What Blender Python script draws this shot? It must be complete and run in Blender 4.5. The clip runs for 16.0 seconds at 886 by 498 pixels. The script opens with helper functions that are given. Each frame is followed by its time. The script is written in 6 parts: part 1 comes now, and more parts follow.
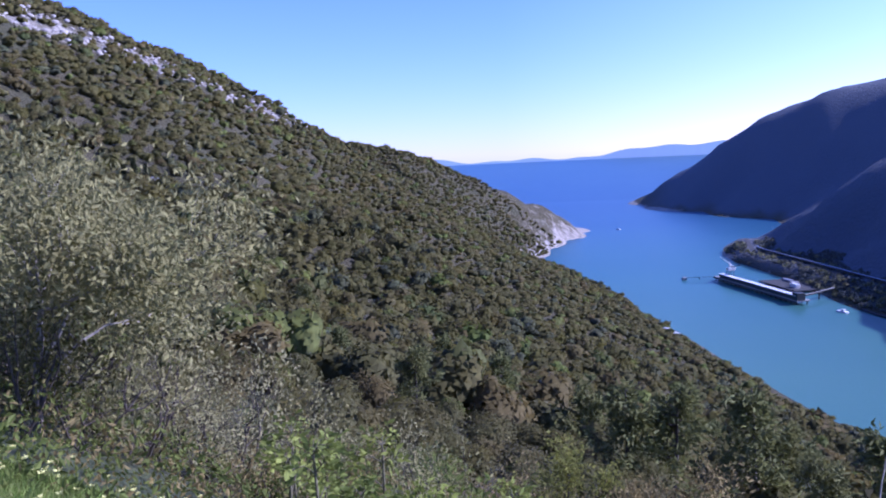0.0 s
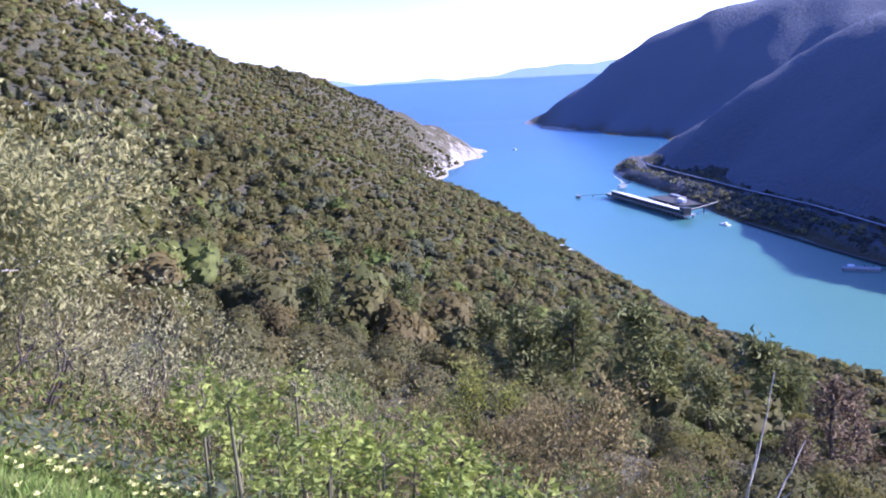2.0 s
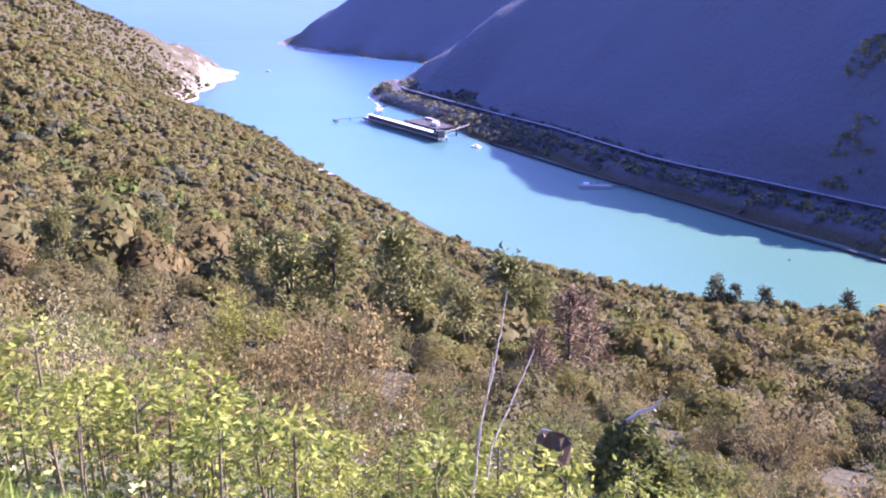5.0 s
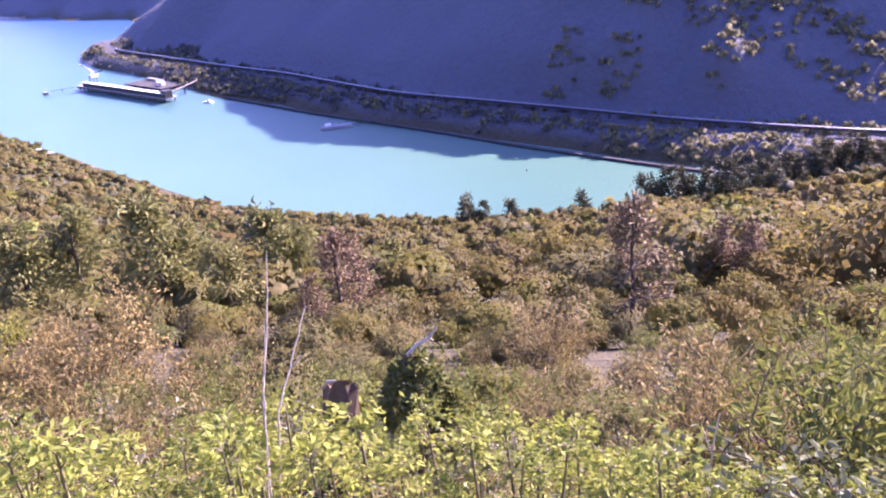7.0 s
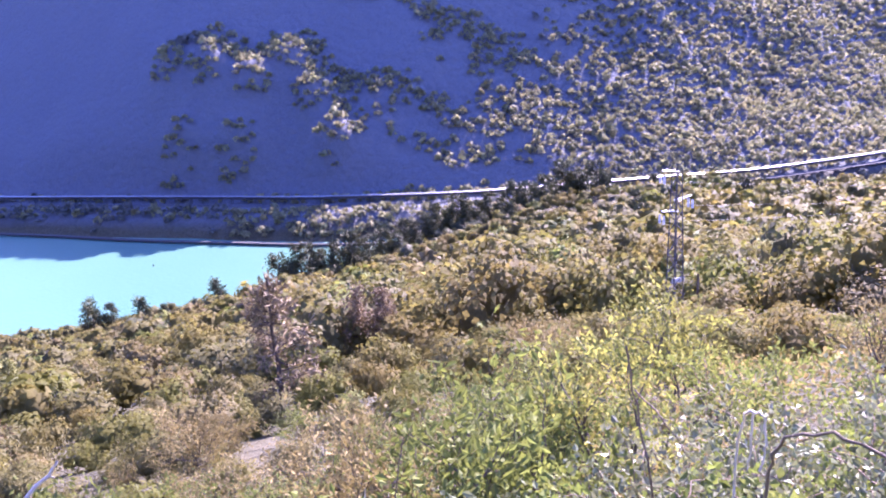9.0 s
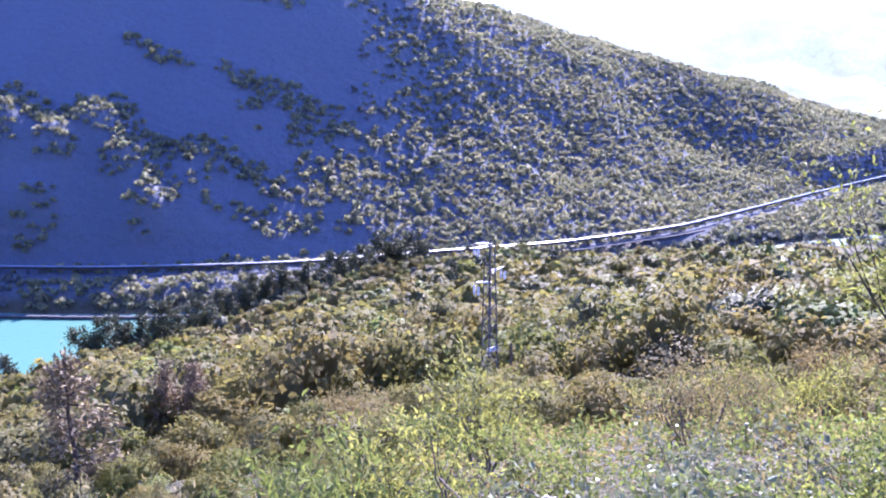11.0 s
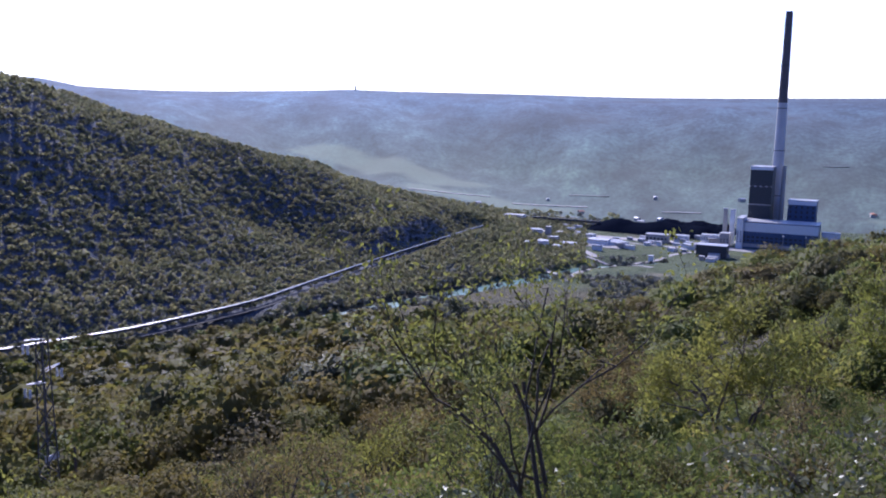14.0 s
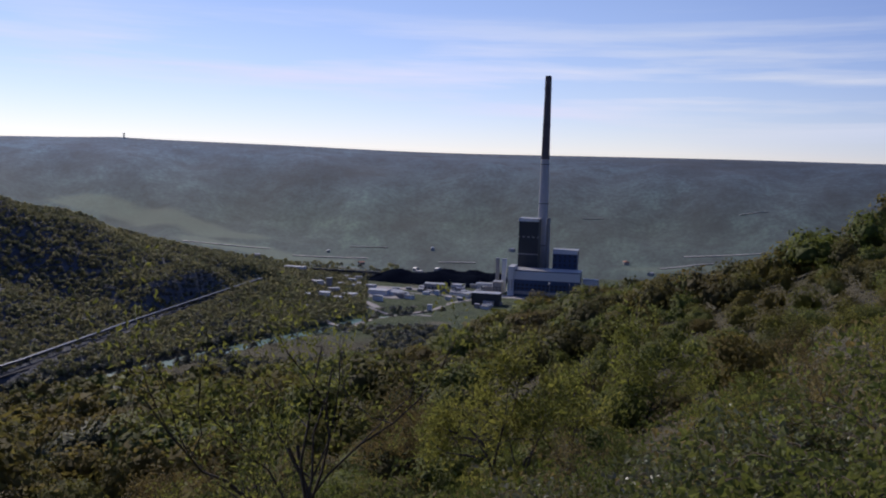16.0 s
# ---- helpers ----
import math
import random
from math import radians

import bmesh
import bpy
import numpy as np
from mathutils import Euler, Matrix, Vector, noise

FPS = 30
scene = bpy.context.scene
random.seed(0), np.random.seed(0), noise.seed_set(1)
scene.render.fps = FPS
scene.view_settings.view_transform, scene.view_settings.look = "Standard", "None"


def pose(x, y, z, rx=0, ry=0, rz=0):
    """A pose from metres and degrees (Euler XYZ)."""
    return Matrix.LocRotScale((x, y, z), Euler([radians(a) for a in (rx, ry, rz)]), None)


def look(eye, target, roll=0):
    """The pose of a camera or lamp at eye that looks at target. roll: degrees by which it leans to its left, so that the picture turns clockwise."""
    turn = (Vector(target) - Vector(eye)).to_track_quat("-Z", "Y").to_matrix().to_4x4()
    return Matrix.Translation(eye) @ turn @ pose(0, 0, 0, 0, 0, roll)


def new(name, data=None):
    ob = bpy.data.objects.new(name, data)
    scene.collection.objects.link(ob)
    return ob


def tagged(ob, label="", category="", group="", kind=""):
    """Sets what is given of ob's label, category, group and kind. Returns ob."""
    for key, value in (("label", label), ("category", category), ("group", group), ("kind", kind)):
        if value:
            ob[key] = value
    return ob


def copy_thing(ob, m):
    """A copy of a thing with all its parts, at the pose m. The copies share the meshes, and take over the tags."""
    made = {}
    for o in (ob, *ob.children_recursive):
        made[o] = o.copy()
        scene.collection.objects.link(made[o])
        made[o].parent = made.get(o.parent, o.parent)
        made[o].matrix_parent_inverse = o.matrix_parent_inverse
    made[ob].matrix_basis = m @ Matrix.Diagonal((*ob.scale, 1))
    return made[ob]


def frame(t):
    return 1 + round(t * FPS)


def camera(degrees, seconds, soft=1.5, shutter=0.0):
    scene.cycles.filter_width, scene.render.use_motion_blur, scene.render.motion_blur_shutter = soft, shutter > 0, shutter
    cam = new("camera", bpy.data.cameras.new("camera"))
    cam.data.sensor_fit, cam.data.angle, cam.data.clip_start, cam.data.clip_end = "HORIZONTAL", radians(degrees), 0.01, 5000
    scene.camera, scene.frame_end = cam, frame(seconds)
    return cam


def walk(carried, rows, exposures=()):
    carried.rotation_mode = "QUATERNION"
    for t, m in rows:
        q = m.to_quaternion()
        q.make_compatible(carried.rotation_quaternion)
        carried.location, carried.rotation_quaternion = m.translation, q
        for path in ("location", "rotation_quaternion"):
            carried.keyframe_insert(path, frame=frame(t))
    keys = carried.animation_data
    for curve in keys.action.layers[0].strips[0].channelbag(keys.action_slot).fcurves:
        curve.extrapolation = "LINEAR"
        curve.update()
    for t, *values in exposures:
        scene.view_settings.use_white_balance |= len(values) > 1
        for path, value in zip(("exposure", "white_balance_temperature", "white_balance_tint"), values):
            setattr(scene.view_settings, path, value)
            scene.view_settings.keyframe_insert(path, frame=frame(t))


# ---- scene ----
# ---- camera ----
EXPOSURES = [(0.0, 0.78, 4800, 41), (0.5, 0.85, 4800, 40), (1.5, 1.37, 5050, 37), (3.5, 2.2, 5400, 43), (7.0, 2.58, 6300, 61), (9.0, 3.0, 5700, 54), (12.0, 2.28, 5250, 35), (13.0, 1.55, 5250, 33), (14.0, 0.8, 5450, 29), (14.5, 0.2, 5750, 27), (15.5, -0.32, 6000, 22), (16.0, -0.42, 6250, 20)]
cam = camera(55.18, 16.0, soft=2.0)
walk(cam, [
    (0.0, pose(-0.04, -0.14, 187.63, 83.79, 2.59, 11.30)),
    (0.5, pose(-0.07, -0.12, 187.68, 82.37, 1.53, 9.69)),
    (1.0, pose(-0.07, -0.11, 187.70, 81.42, 1.11, 8.59)),
    (1.5, pose(-0.05, -0.10, 187.73, 78.77, 1.38, 7.71)),
    (2.0, pose(-0.11, -0.10, 187.74, 78.21, 2.98, 4.33)),
    (2.5, pose(-0.11, -0.09, 187.78, 78.15, 1.00, 2.64)),
    (3.0, pose(-0.10, -0.15, 187.72, 76.06, 0.61, 1.30)),
    (3.5, pose(-0.03, -0.21, 187.72, 75.31, 0.40, -2.94)),
    (6.0, pose(-0.04, -0.26, 187.92, 69.69, 3.49, -19.98)),
    (6.5, pose(-0.02, -0.22, 187.91, 68.62, 5.20, -26.34)),
    (7.0, pose(0.03, -0.09, 187.84, 67.95, 4.49, -30.27)),
    (7.5, pose(0.11, 0.02, 187.81, 68.09, 4.34, -34.65)),
    (8.0, pose(0.16, 0.03, 187.80, 68.98, 4.62, -40.55)),
    (8.5, pose(0.17, -0.11, 187.90, 70.85, 4.16, -48.71)),
    (9.0, pose(0.18, -0.13, 187.90, 71.65, 3.69, -55.78)),
    (9.5, pose(0.30, -0.11, 187.85, 72.25, 3.52, -59.93)),
    (12.0, pose(0.33, -0.27, 188.07, 78.79, 0.02, -75.50)),
    (12.5, pose(0.42, -0.29, 188.04, 79.66, 0.70, -81.54)),
    (13.0, pose(0.46, -0.31, 188.01, 80.29, -0.78, -86.96)),
    (13.5, pose(0.58, -0.35, 187.99, 80.94, -0.84, -91.67)),
    (14.0, pose(0.59, -0.38, 188.00, 81.35, -0.94, -96.21)),
    (14.5, pose(0.67, -0.42, 188.00, 82.44, -1.14, -100.17)),
    (15.0, pose(0.74, -0.44, 187.99, 83.62, -1.16, -103.69)),
    (15.5, pose(0.78, -0.47, 187.99, 84.09, -0.71, -106.96)),
    (16.0, pose(0.78, -0.50, 188.02, 85.17, -1.78, -110.94)),
], exposures=EXPOSURES)


# ---- world and sun ----
SUN_BEARING, SUN_HEIGHT = 80.0, 36.0
world = bpy.data.worlds.new("sky")
scene.world = world
world.use_nodes = True
wn, wl = world.node_tree.nodes, world.node_tree.links
sky = wn.new("ShaderNodeTexSky")
sky.sky_type = 'NISHITA'
sky.sun_disc = False
sky.sun_elevation = radians(SUN_HEIGHT)
sky.sun_rotation = radians(SUN_BEARING)
sky.altitude = 150
sky.air_density, sky.dust_density, sky.ozone_density = 1.0, 0.03, 3.0
wn["Background"].inputs["Strength"].default_value = 0.135
# thin streaks of high cloud
wt = wn.new("ShaderNodeTexCoord")
wm = wn.new("ShaderNodeMapping")
wm.inputs["Scale"].default_value = (2.2, 2.2, 34.0)
wm.inputs["Rotation"].default_value = (0.05, -0.04, 0.0)
wl.new(wt.outputs["Generated"], wm.inputs[0])
wc = wn.new("ShaderNodeTexNoise")
wc.inputs["Scale"].default_value, wc.inputs["Detail"].default_value, wc.inputs["Roughness"].default_value = 1.1, 7.0, 0.55
wl.new(wm.outputs[0], wc.inputs["Vector"])
wr = wn.new("ShaderNodeValToRGB")
wr.color_ramp.elements[0].position, wr.color_ramp.elements[1].position = 0.46, 0.66
wl.new(wc.outputs[0], wr.inputs[0])
ws = wn.new("ShaderNodeSeparateXYZ")
wl.new(wt.outputs["Generated"], ws.inputs[0])
wb_ = wn.new("ShaderNodeValToRGB")
for pos, val in ((0.03, 0.0), (0.07, 1.0), (0.12, 1.0), (0.2, 0.0)):
    e = wb_.color_ramp.elements.new(pos)
    e.color = (val, val, val, 1)
wb_.color_ramp.elements[0].color = (0, 0, 0, 1)
wb_.color_ramp.elements[-1].color = (0, 0, 0, 1)
wl.new(ws.outputs["Z"], wb_.inputs[0])
wx_ = wn.new("ShaderNodeMath")
wx_.operation = 'MULTIPLY'
wl.new(wr.outputs[0], wx_.inputs[0])
wl.new(wb_.outputs[0], wx_.inputs[1])
wd = wn.new("ShaderNodeVectorMath")
wd.operation = 'DOT_PRODUCT'
wl.new(wt.outputs["Generated"], wd.inputs[0])
wd.inputs[1].default_value = (math.sin(radians(122)), math.cos(radians(122)), 0)
wside = wn.new("ShaderNodeMapRange")
wside.inputs["From Min"].default_value, wside.inputs["From Max"].default_value = 0.5, 0.85
wl.new(wd.outputs["Value"], wside.inputs[0])
wy_ = wn.new("ShaderNodeMath")
wy_.operation = 'MULTIPLY'
wl.new(wx_.outputs[0], wy_.inputs[0])
wl.new(wside.outputs[0], wy_.inputs[1])
wmix = wn.new("ShaderNodeMix")
wmix.data_type = 'RGBA'
wmix.blend_type = 'LIGHTEN'
wl.new(wy_.outputs[0], wmix.inputs[0])
wl.new(sky.outputs[0], wmix.inputs[6])
wmix.inputs[7].default_value = (6.7, 8.1, 7.9, 1)
# deeper and bluer on the side away from the sun
waway = wn.new("ShaderNodeVectorMath")
waway.operation = 'DOT_PRODUCT'
wl.new(wt.outputs["Generated"], waway.inputs[0])
waway.inputs[1].default_value = (-math.sin(radians(SUN_BEARING)), -math.cos(radians(SUN_BEARING)), 0)
wdeep = wn.new("ShaderNodeMapRange")
wdeep.inputs["From Min"].default_value, wdeep.inputs["From Max"].default_value = -0.7, -0.05
wl.new(waway.outputs["Value"], wdeep.inputs[0])
wblue = wn.new("ShaderNodeMix")
wblue.data_type = 'RGBA'
wblue.blend_type = 'MULTIPLY'
wl.new(wdeep.outputs[0], wblue.inputs[0])
wl.new(wmix.outputs[2], wblue.inputs[6])
wblue.inputs[7].default_value = (0.58, 0.67, 0.92, 1)
wtint = wn.new("ShaderNodeMix")
wtint.data_type = 'RGBA'
wtint.blend_type = 'MULTIPLY'
wtint.inputs[0].default_value = 1.0
wl.new(wblue.outputs[2], wtint.inputs[6])
wtint.inputs[7].default_value = (1.02, 0.92, 1.0, 1)
wl.new(wtint.outputs[2], wn["Background"].inputs["Color"])
sun_data = bpy.data.lights.new("sun", 'SUN')
sun_data.energy, sun_data.angle, sun_data.color = 4.4, radians(0.6), (1.0, 0.93, 0.82)
sun = new("sun", sun_data)
sb, sh = radians(SUN_BEARING), radians(SUN_HEIGHT)
sun.matrix_world = look((math.sin(sb) * math.cos(sh) * 900, math.cos(sb) * math.cos(sh) * 900, 500 + math.sin(sh) * 900), (0, 0, 500))

# ---- materials ----
def material(name):
    m = bpy.data.materials.new(name)
    m.use_nodes = True
    return m, m.node_tree.nodes, m.node_tree.links, m.node_tree.nodes["Principled BSDF"]


def ramp_node(nodes, links, source, stops):
    r = nodes.new("ShaderNodeValToRGB")
    r.color_ramp.elements.remove(r.color_ramp.elements[1])
    for i, (p, c) in enumerate(stops):
        e = r.color_ramp.elements[0] if i == 0 else r.color_ramp.elements.new(p)
        e.position, e.color = p, (*c, 1)
    links.new(source, r.inputs[0])
    return r


def noise_node(nodes, links, scale, detail=4.0, rough=0.55, coords="Object"):
    tc = nodes.new("ShaderNodeTexCoord")
    n = nodes.new("ShaderNodeTexNoise")
    n.inputs["Scale"].default_value, n.inputs["Detail"].default_value, n.inputs["Roughness"].default_value = scale, detail, rough
    links.new(tc.outputs[coords], n.inputs["Vector"])
    return n


def mix_color(nodes, links, a, b, fac, mode='MIX'):
    m = nodes.new("ShaderNodeMix")
    m.data_type, m.blend_type = 'RGBA', mode
    for sock, v in ((m.inputs[6], a), (m.inputs[7], b), (m.inputs[0], fac)):
        if isinstance(v, (int, float)):
            sock.default_value = v
        elif isinstance(v, tuple):
            sock.default_value = (*v, 1)
        else:
            links.new(v, sock)
    return m.outputs[2]


def bump(nodes, links, height, bsdf, strength, distance):
    b = nodes.new("ShaderNodeBump")
    b.inputs["Strength"].default_value, b.inputs["Distance"].default_value = strength, distance
    links.new(height, b.inputs["Height"])
    links.new(b.outputs[0], bsdf.inputs["Normal"])
    return b


def plain(name, colour, rough=0.7, metal=0.0, scale=3.0, vary=0.25, relief=0.01):
    """A surface of one colour with grain, stains and fine relief."""
    m, n, l, b = material(name)
    fine = noise_node(n, l, scale * 8, 5)
    broad = noise_node(n, l, scale, 3)
    dark = tuple(c * (1 - vary) for c in colour)
    light = tuple(min(1, c * (1 + vary)) for c in colour)
    r = ramp_node(n, l, broad.outputs[0], [(0.3, dark), (0.7, light)])
    c = mix_color(n, l, r.outputs[0], tuple(c * 0.75 for c in colour), fine.outputs[0], 'MIX')
    l.new(c, b.inputs["Base Color"])
    b.inputs["Roughness"].default_value, b.inputs["Metallic"].default_value = rough, metal
    bump(n, l, fine.outputs[0], b, 0.3, relief)
    return m


def leaves(name, stops, gloss=0.65, glow=0.35, grain=1.2, haze_sheen=0.0, vary=0.32):
    """Foliage: hue by plant and by leaf, light passes through the blades."""
    m, n, l, b = material(name)
    at = n.new("ShaderNodeAttribute")
    at.attribute_name = "tint"
    info = n.new("ShaderNodeObjectInfo")
    geo = n.new("ShaderNodeNewGeometry")
    add = n.new("ShaderNodeMath")
    l.new(at.outputs["Fac"], add.inputs[0])
    l.new(info.outputs["Random"], add.inputs[1])
    fr = n.new("ShaderNodeMath")
    fr.operation = 'FRACT'
    l.new(add.outputs[0], fr.inputs[0])
    r = ramp_node(n, l, fr.outputs[0], stops)
    isl = ramp_node(n, l, geo.outputs["Random Per Island"], [(0.0, (1 - vary,) * 3), (1.0, (1 + vary * 0.9,) * 3)])
    c = mix_color(n, l, r.outputs[0], isl.outputs[0], 1.0, 'MULTIPLY')
    no = noise_node(n, l, grain, 4)
    nr = ramp_node(n, l, no.outputs[0], [(0.3, (0.86, 0.84, 0.82)), (0.7, (1.12, 1.12, 1.1))])
    c = mix_color(n, l, c, nr.outputs[0], 1.0, 'MULTIPLY')
    l.new(c, b.inputs["Base Color"])
    b.inputs["Roughness"].default_value = gloss
    b.inputs["Specular IOR Level"].default_value = 0.15
    # bluish sheen of the far leaves, standing in for haze
    b.inputs["Sheen Weight"].default_value = haze_sheen
    b.inputs["Sheen Roughness"].default_value = 0.6
    b.inputs["Sheen Tint"].default_value = (0.62, 0.75, 1.0, 1)
    # crowns shade as rounded masses: the leaf's own way and the way out of its crown together
    out = n.new("ShaderNodeAttribute")
    out.attribute_name = "outward"
    own = n.new("ShaderNodeVectorMath")
    own.operation = 'SCALE'
    own.inputs["Scale"].default_value = 0.45
    l.new(geo.outputs["Normal"], own.inputs[0])
    both = n.new("ShaderNodeVectorMath")
    l.new(own.outputs[0], both.inputs[0])
    l.new(out.outputs["Vector"], both.inputs[1])
    unit = n.new("ShaderNodeVectorMath")
    unit.operation = 'NORMALIZE'
    l.new(both.outputs[0], unit.inputs[0])
    l.new(unit.outputs[0], b.inputs["Normal"])
    tr = n.new("ShaderNodeBsdfTranslucent")
    l.new(c, tr.inputs[0])
    l.new(unit.outputs[0], tr.inputs["Normal"])
    mx = n.new("ShaderNodeMixShader")
    mx.inputs[0].default_value = glow
    l.new(b.outputs[0], mx.inputs[1])
    l.new(tr.outputs[0], mx.inputs[2])
    l.new(mx.outputs[0], n["Material Output"].inputs[0])
    return m


M_OAK = leaves("evergreen_oak_leaves", [(0.0, (0.122, 0.118, 0.034)), (0.35, (0.148, 0.132, 0.04)), (0.7, (0.13, 0.125, 0.045)), (0.9, (0.178, 0.142, 0.052)), (1.0, (0.12, 0.15, 0.045))], glow=0.5, vary=0.2)
M_BUD = leaves("budding_leaves", [(0.0, (0.21, 0.205, 0.055)), (0.3, (0.25, 0.205, 0.06)), (0.55, (0.205, 0.212, 0.05)), (0.8, (0.24, 0.195, 0.064)), (1.0, (0.185, 0.208, 0.046))], glow=0.7, grain=3.0, vary=0.14)
M_GREEN = leaves("fresh_green_leaves", [(0.0, (0.13, 0.165, 0.035)), (0.5, (0.17, 0.195, 0.042)), (1.0, (0.14, 0.155, 0.042))], glow=0.45)
M_PINE = leaves("pine_needles", [(0.0, (0.06, 0.066, 0.032)), (0.6, (0.08, 0.085, 0.035)), (1.0, (0.065, 0.075, 0.035))], glow=0.15)
# far foliage in two tones: the paler one is coloured as if sunlit
M_FAR_LIT = leaves("far_leaves_lit", [(0.0, (0.25, 0.255, 0.125)), (0.5, (0.29, 0.27, 0.135)), (1.0, (0.24, 0.25, 0.12))], glow=0.6, haze_sheen=0.06)
M_FAR = leaves("slope_scrub_leaves", [(0.0, (0.12, 0.13, 0.11)), (0.5, (0.15, 0.155, 0.115)), (1.0, (0.125, 0.14, 0.115))], glow=0.5, haze_sheen=0.15)


def make_ground():
    m, n, l, b = material("hillside_ground")
    big = noise_node(n, l, 0.02, 6)
    fine = noise_node(n, l, 0.6, 6, 0.65)
    crag = noise_node(n, l, 0.055, 8, 0.7)
    c = ramp_node(n, l, big.outputs[0], [(0.3, (0.06, 0.058, 0.03)), (0.5, (0.078, 0.07, 0.04)), (0.7, (0.062, 0.064, 0.034))])
    d = ramp_node(n, l, fine.outputs[0], [(0.35, (0.7, 0.7, 0.65)), (0.65, (1.3, 1.25, 1.2))])
    soil = mix_color(n, l, c.outputs[0], d.outputs[0], 1.0, 'MULTIPLY')
    # bare limestone and grassland where the land has them
    rock = n.new("ShaderNodeAttribute")
    rock.attribute_name = "rock"
    stone = ramp_node(n, l, crag.outputs[0], [(0.3, (0.2, 0.18, 0.14)), (0.55, (0.34, 0.31, 0.26)), (0.75, (0.48, 0.44, 0.37))])
    add = n.new("ShaderNodeMath")
    add.operation = 'MULTIPLY'
    l.new(crag.outputs[0], add.inputs[0])
    l.new(rock.outputs["Fac"], add.inputs[1])
    edge = ramp_node(n, l, add.outputs[0], [(0.2, (0, 0, 0)), (0.34, (1, 1, 1))])
    col = mix_color(n, l, soil, stone.outputs[0], edge.outputs[0])
    # opposite slope's canopy colour made bluish and lighter, standing in for haze
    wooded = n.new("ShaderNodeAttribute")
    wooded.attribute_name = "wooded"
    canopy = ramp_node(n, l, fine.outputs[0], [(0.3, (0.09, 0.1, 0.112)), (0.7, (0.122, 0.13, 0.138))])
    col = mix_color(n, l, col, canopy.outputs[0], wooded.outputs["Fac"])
    field = n.new("ShaderNodeAttribute")
    field.attribute_name = "field"
    patch = noise_node(n, l, 0.012, 5, 0.6)
    grass = ramp_node(n, l, patch.outputs[0], [(0.35, (0.045, 0.06, 0.03)), (0.48, (0.075, 0.095, 0.042)), (0.56, (0.055, 0.075, 0.034)), (0.72, (0.14, 0.13, 0.085))])
    col = mix_color(n, l, col, grass.outputs[0], field.outputs["Fac"])
    l.new(col, b.inputs["Base Color"])
    b.inputs["Roughness"].default_value = 0.95
    b.inputs["Specular IOR Level"].default_value = 0.2
    # crowns of far woods as relief
    tc = n.new("ShaderNodeTexCoord")
    vor = n.new("ShaderNodeTexVoronoi")
    vor.inputs["Scale"].default_value = 0.13
    l.new(tc.outputs["Object"], vor.inputs["Vector"])
    up = n.new("ShaderNodeMath")
    up.operation = 'MULTIPLY_ADD'
    l.new(vor.outputs["Distance"], up.inputs[0])
    up.inputs[1].default_value = -1.0
    l.new(fine.outputs[0], up.inputs[2])
    bump(n, l, up.outputs[0], b, 0.7, 3.0)
    return m


M_GROUND = make_ground()


def make_water():
    m, n, l, b = material("bay_water")
    tc = n.new("ShaderNodeTexCoord")
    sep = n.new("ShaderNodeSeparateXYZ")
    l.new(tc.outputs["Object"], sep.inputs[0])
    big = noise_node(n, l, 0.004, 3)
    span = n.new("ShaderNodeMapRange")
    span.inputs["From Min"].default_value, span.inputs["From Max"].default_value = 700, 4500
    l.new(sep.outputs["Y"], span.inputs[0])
    # turquoise bay to deep blue sea; the paler last stop is painted haze
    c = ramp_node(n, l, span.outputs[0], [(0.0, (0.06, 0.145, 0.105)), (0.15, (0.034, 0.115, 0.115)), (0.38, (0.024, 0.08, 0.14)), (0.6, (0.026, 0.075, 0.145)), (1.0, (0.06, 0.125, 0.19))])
    v = ramp_node(n, l, big.outputs[0], [(0.35, (0.92, 0.95, 0.97)), (0.65, (1.08, 1.05, 1.03))])
    l.new(mix_color(n, l, c.outputs[0], v.outputs[0], 1.0, 'MULTIPLY'), b.inputs["Base Color"])
    b.inputs["Roughness"].default_value = 0.33
    b.inputs["IOR"].default_value = 1.33
    w = noise_node(n, l, 0.35, 4)
    bump(n, l, w.outputs[0], b, 0.5, 0.5)
    return m


M_WATER = make_water()


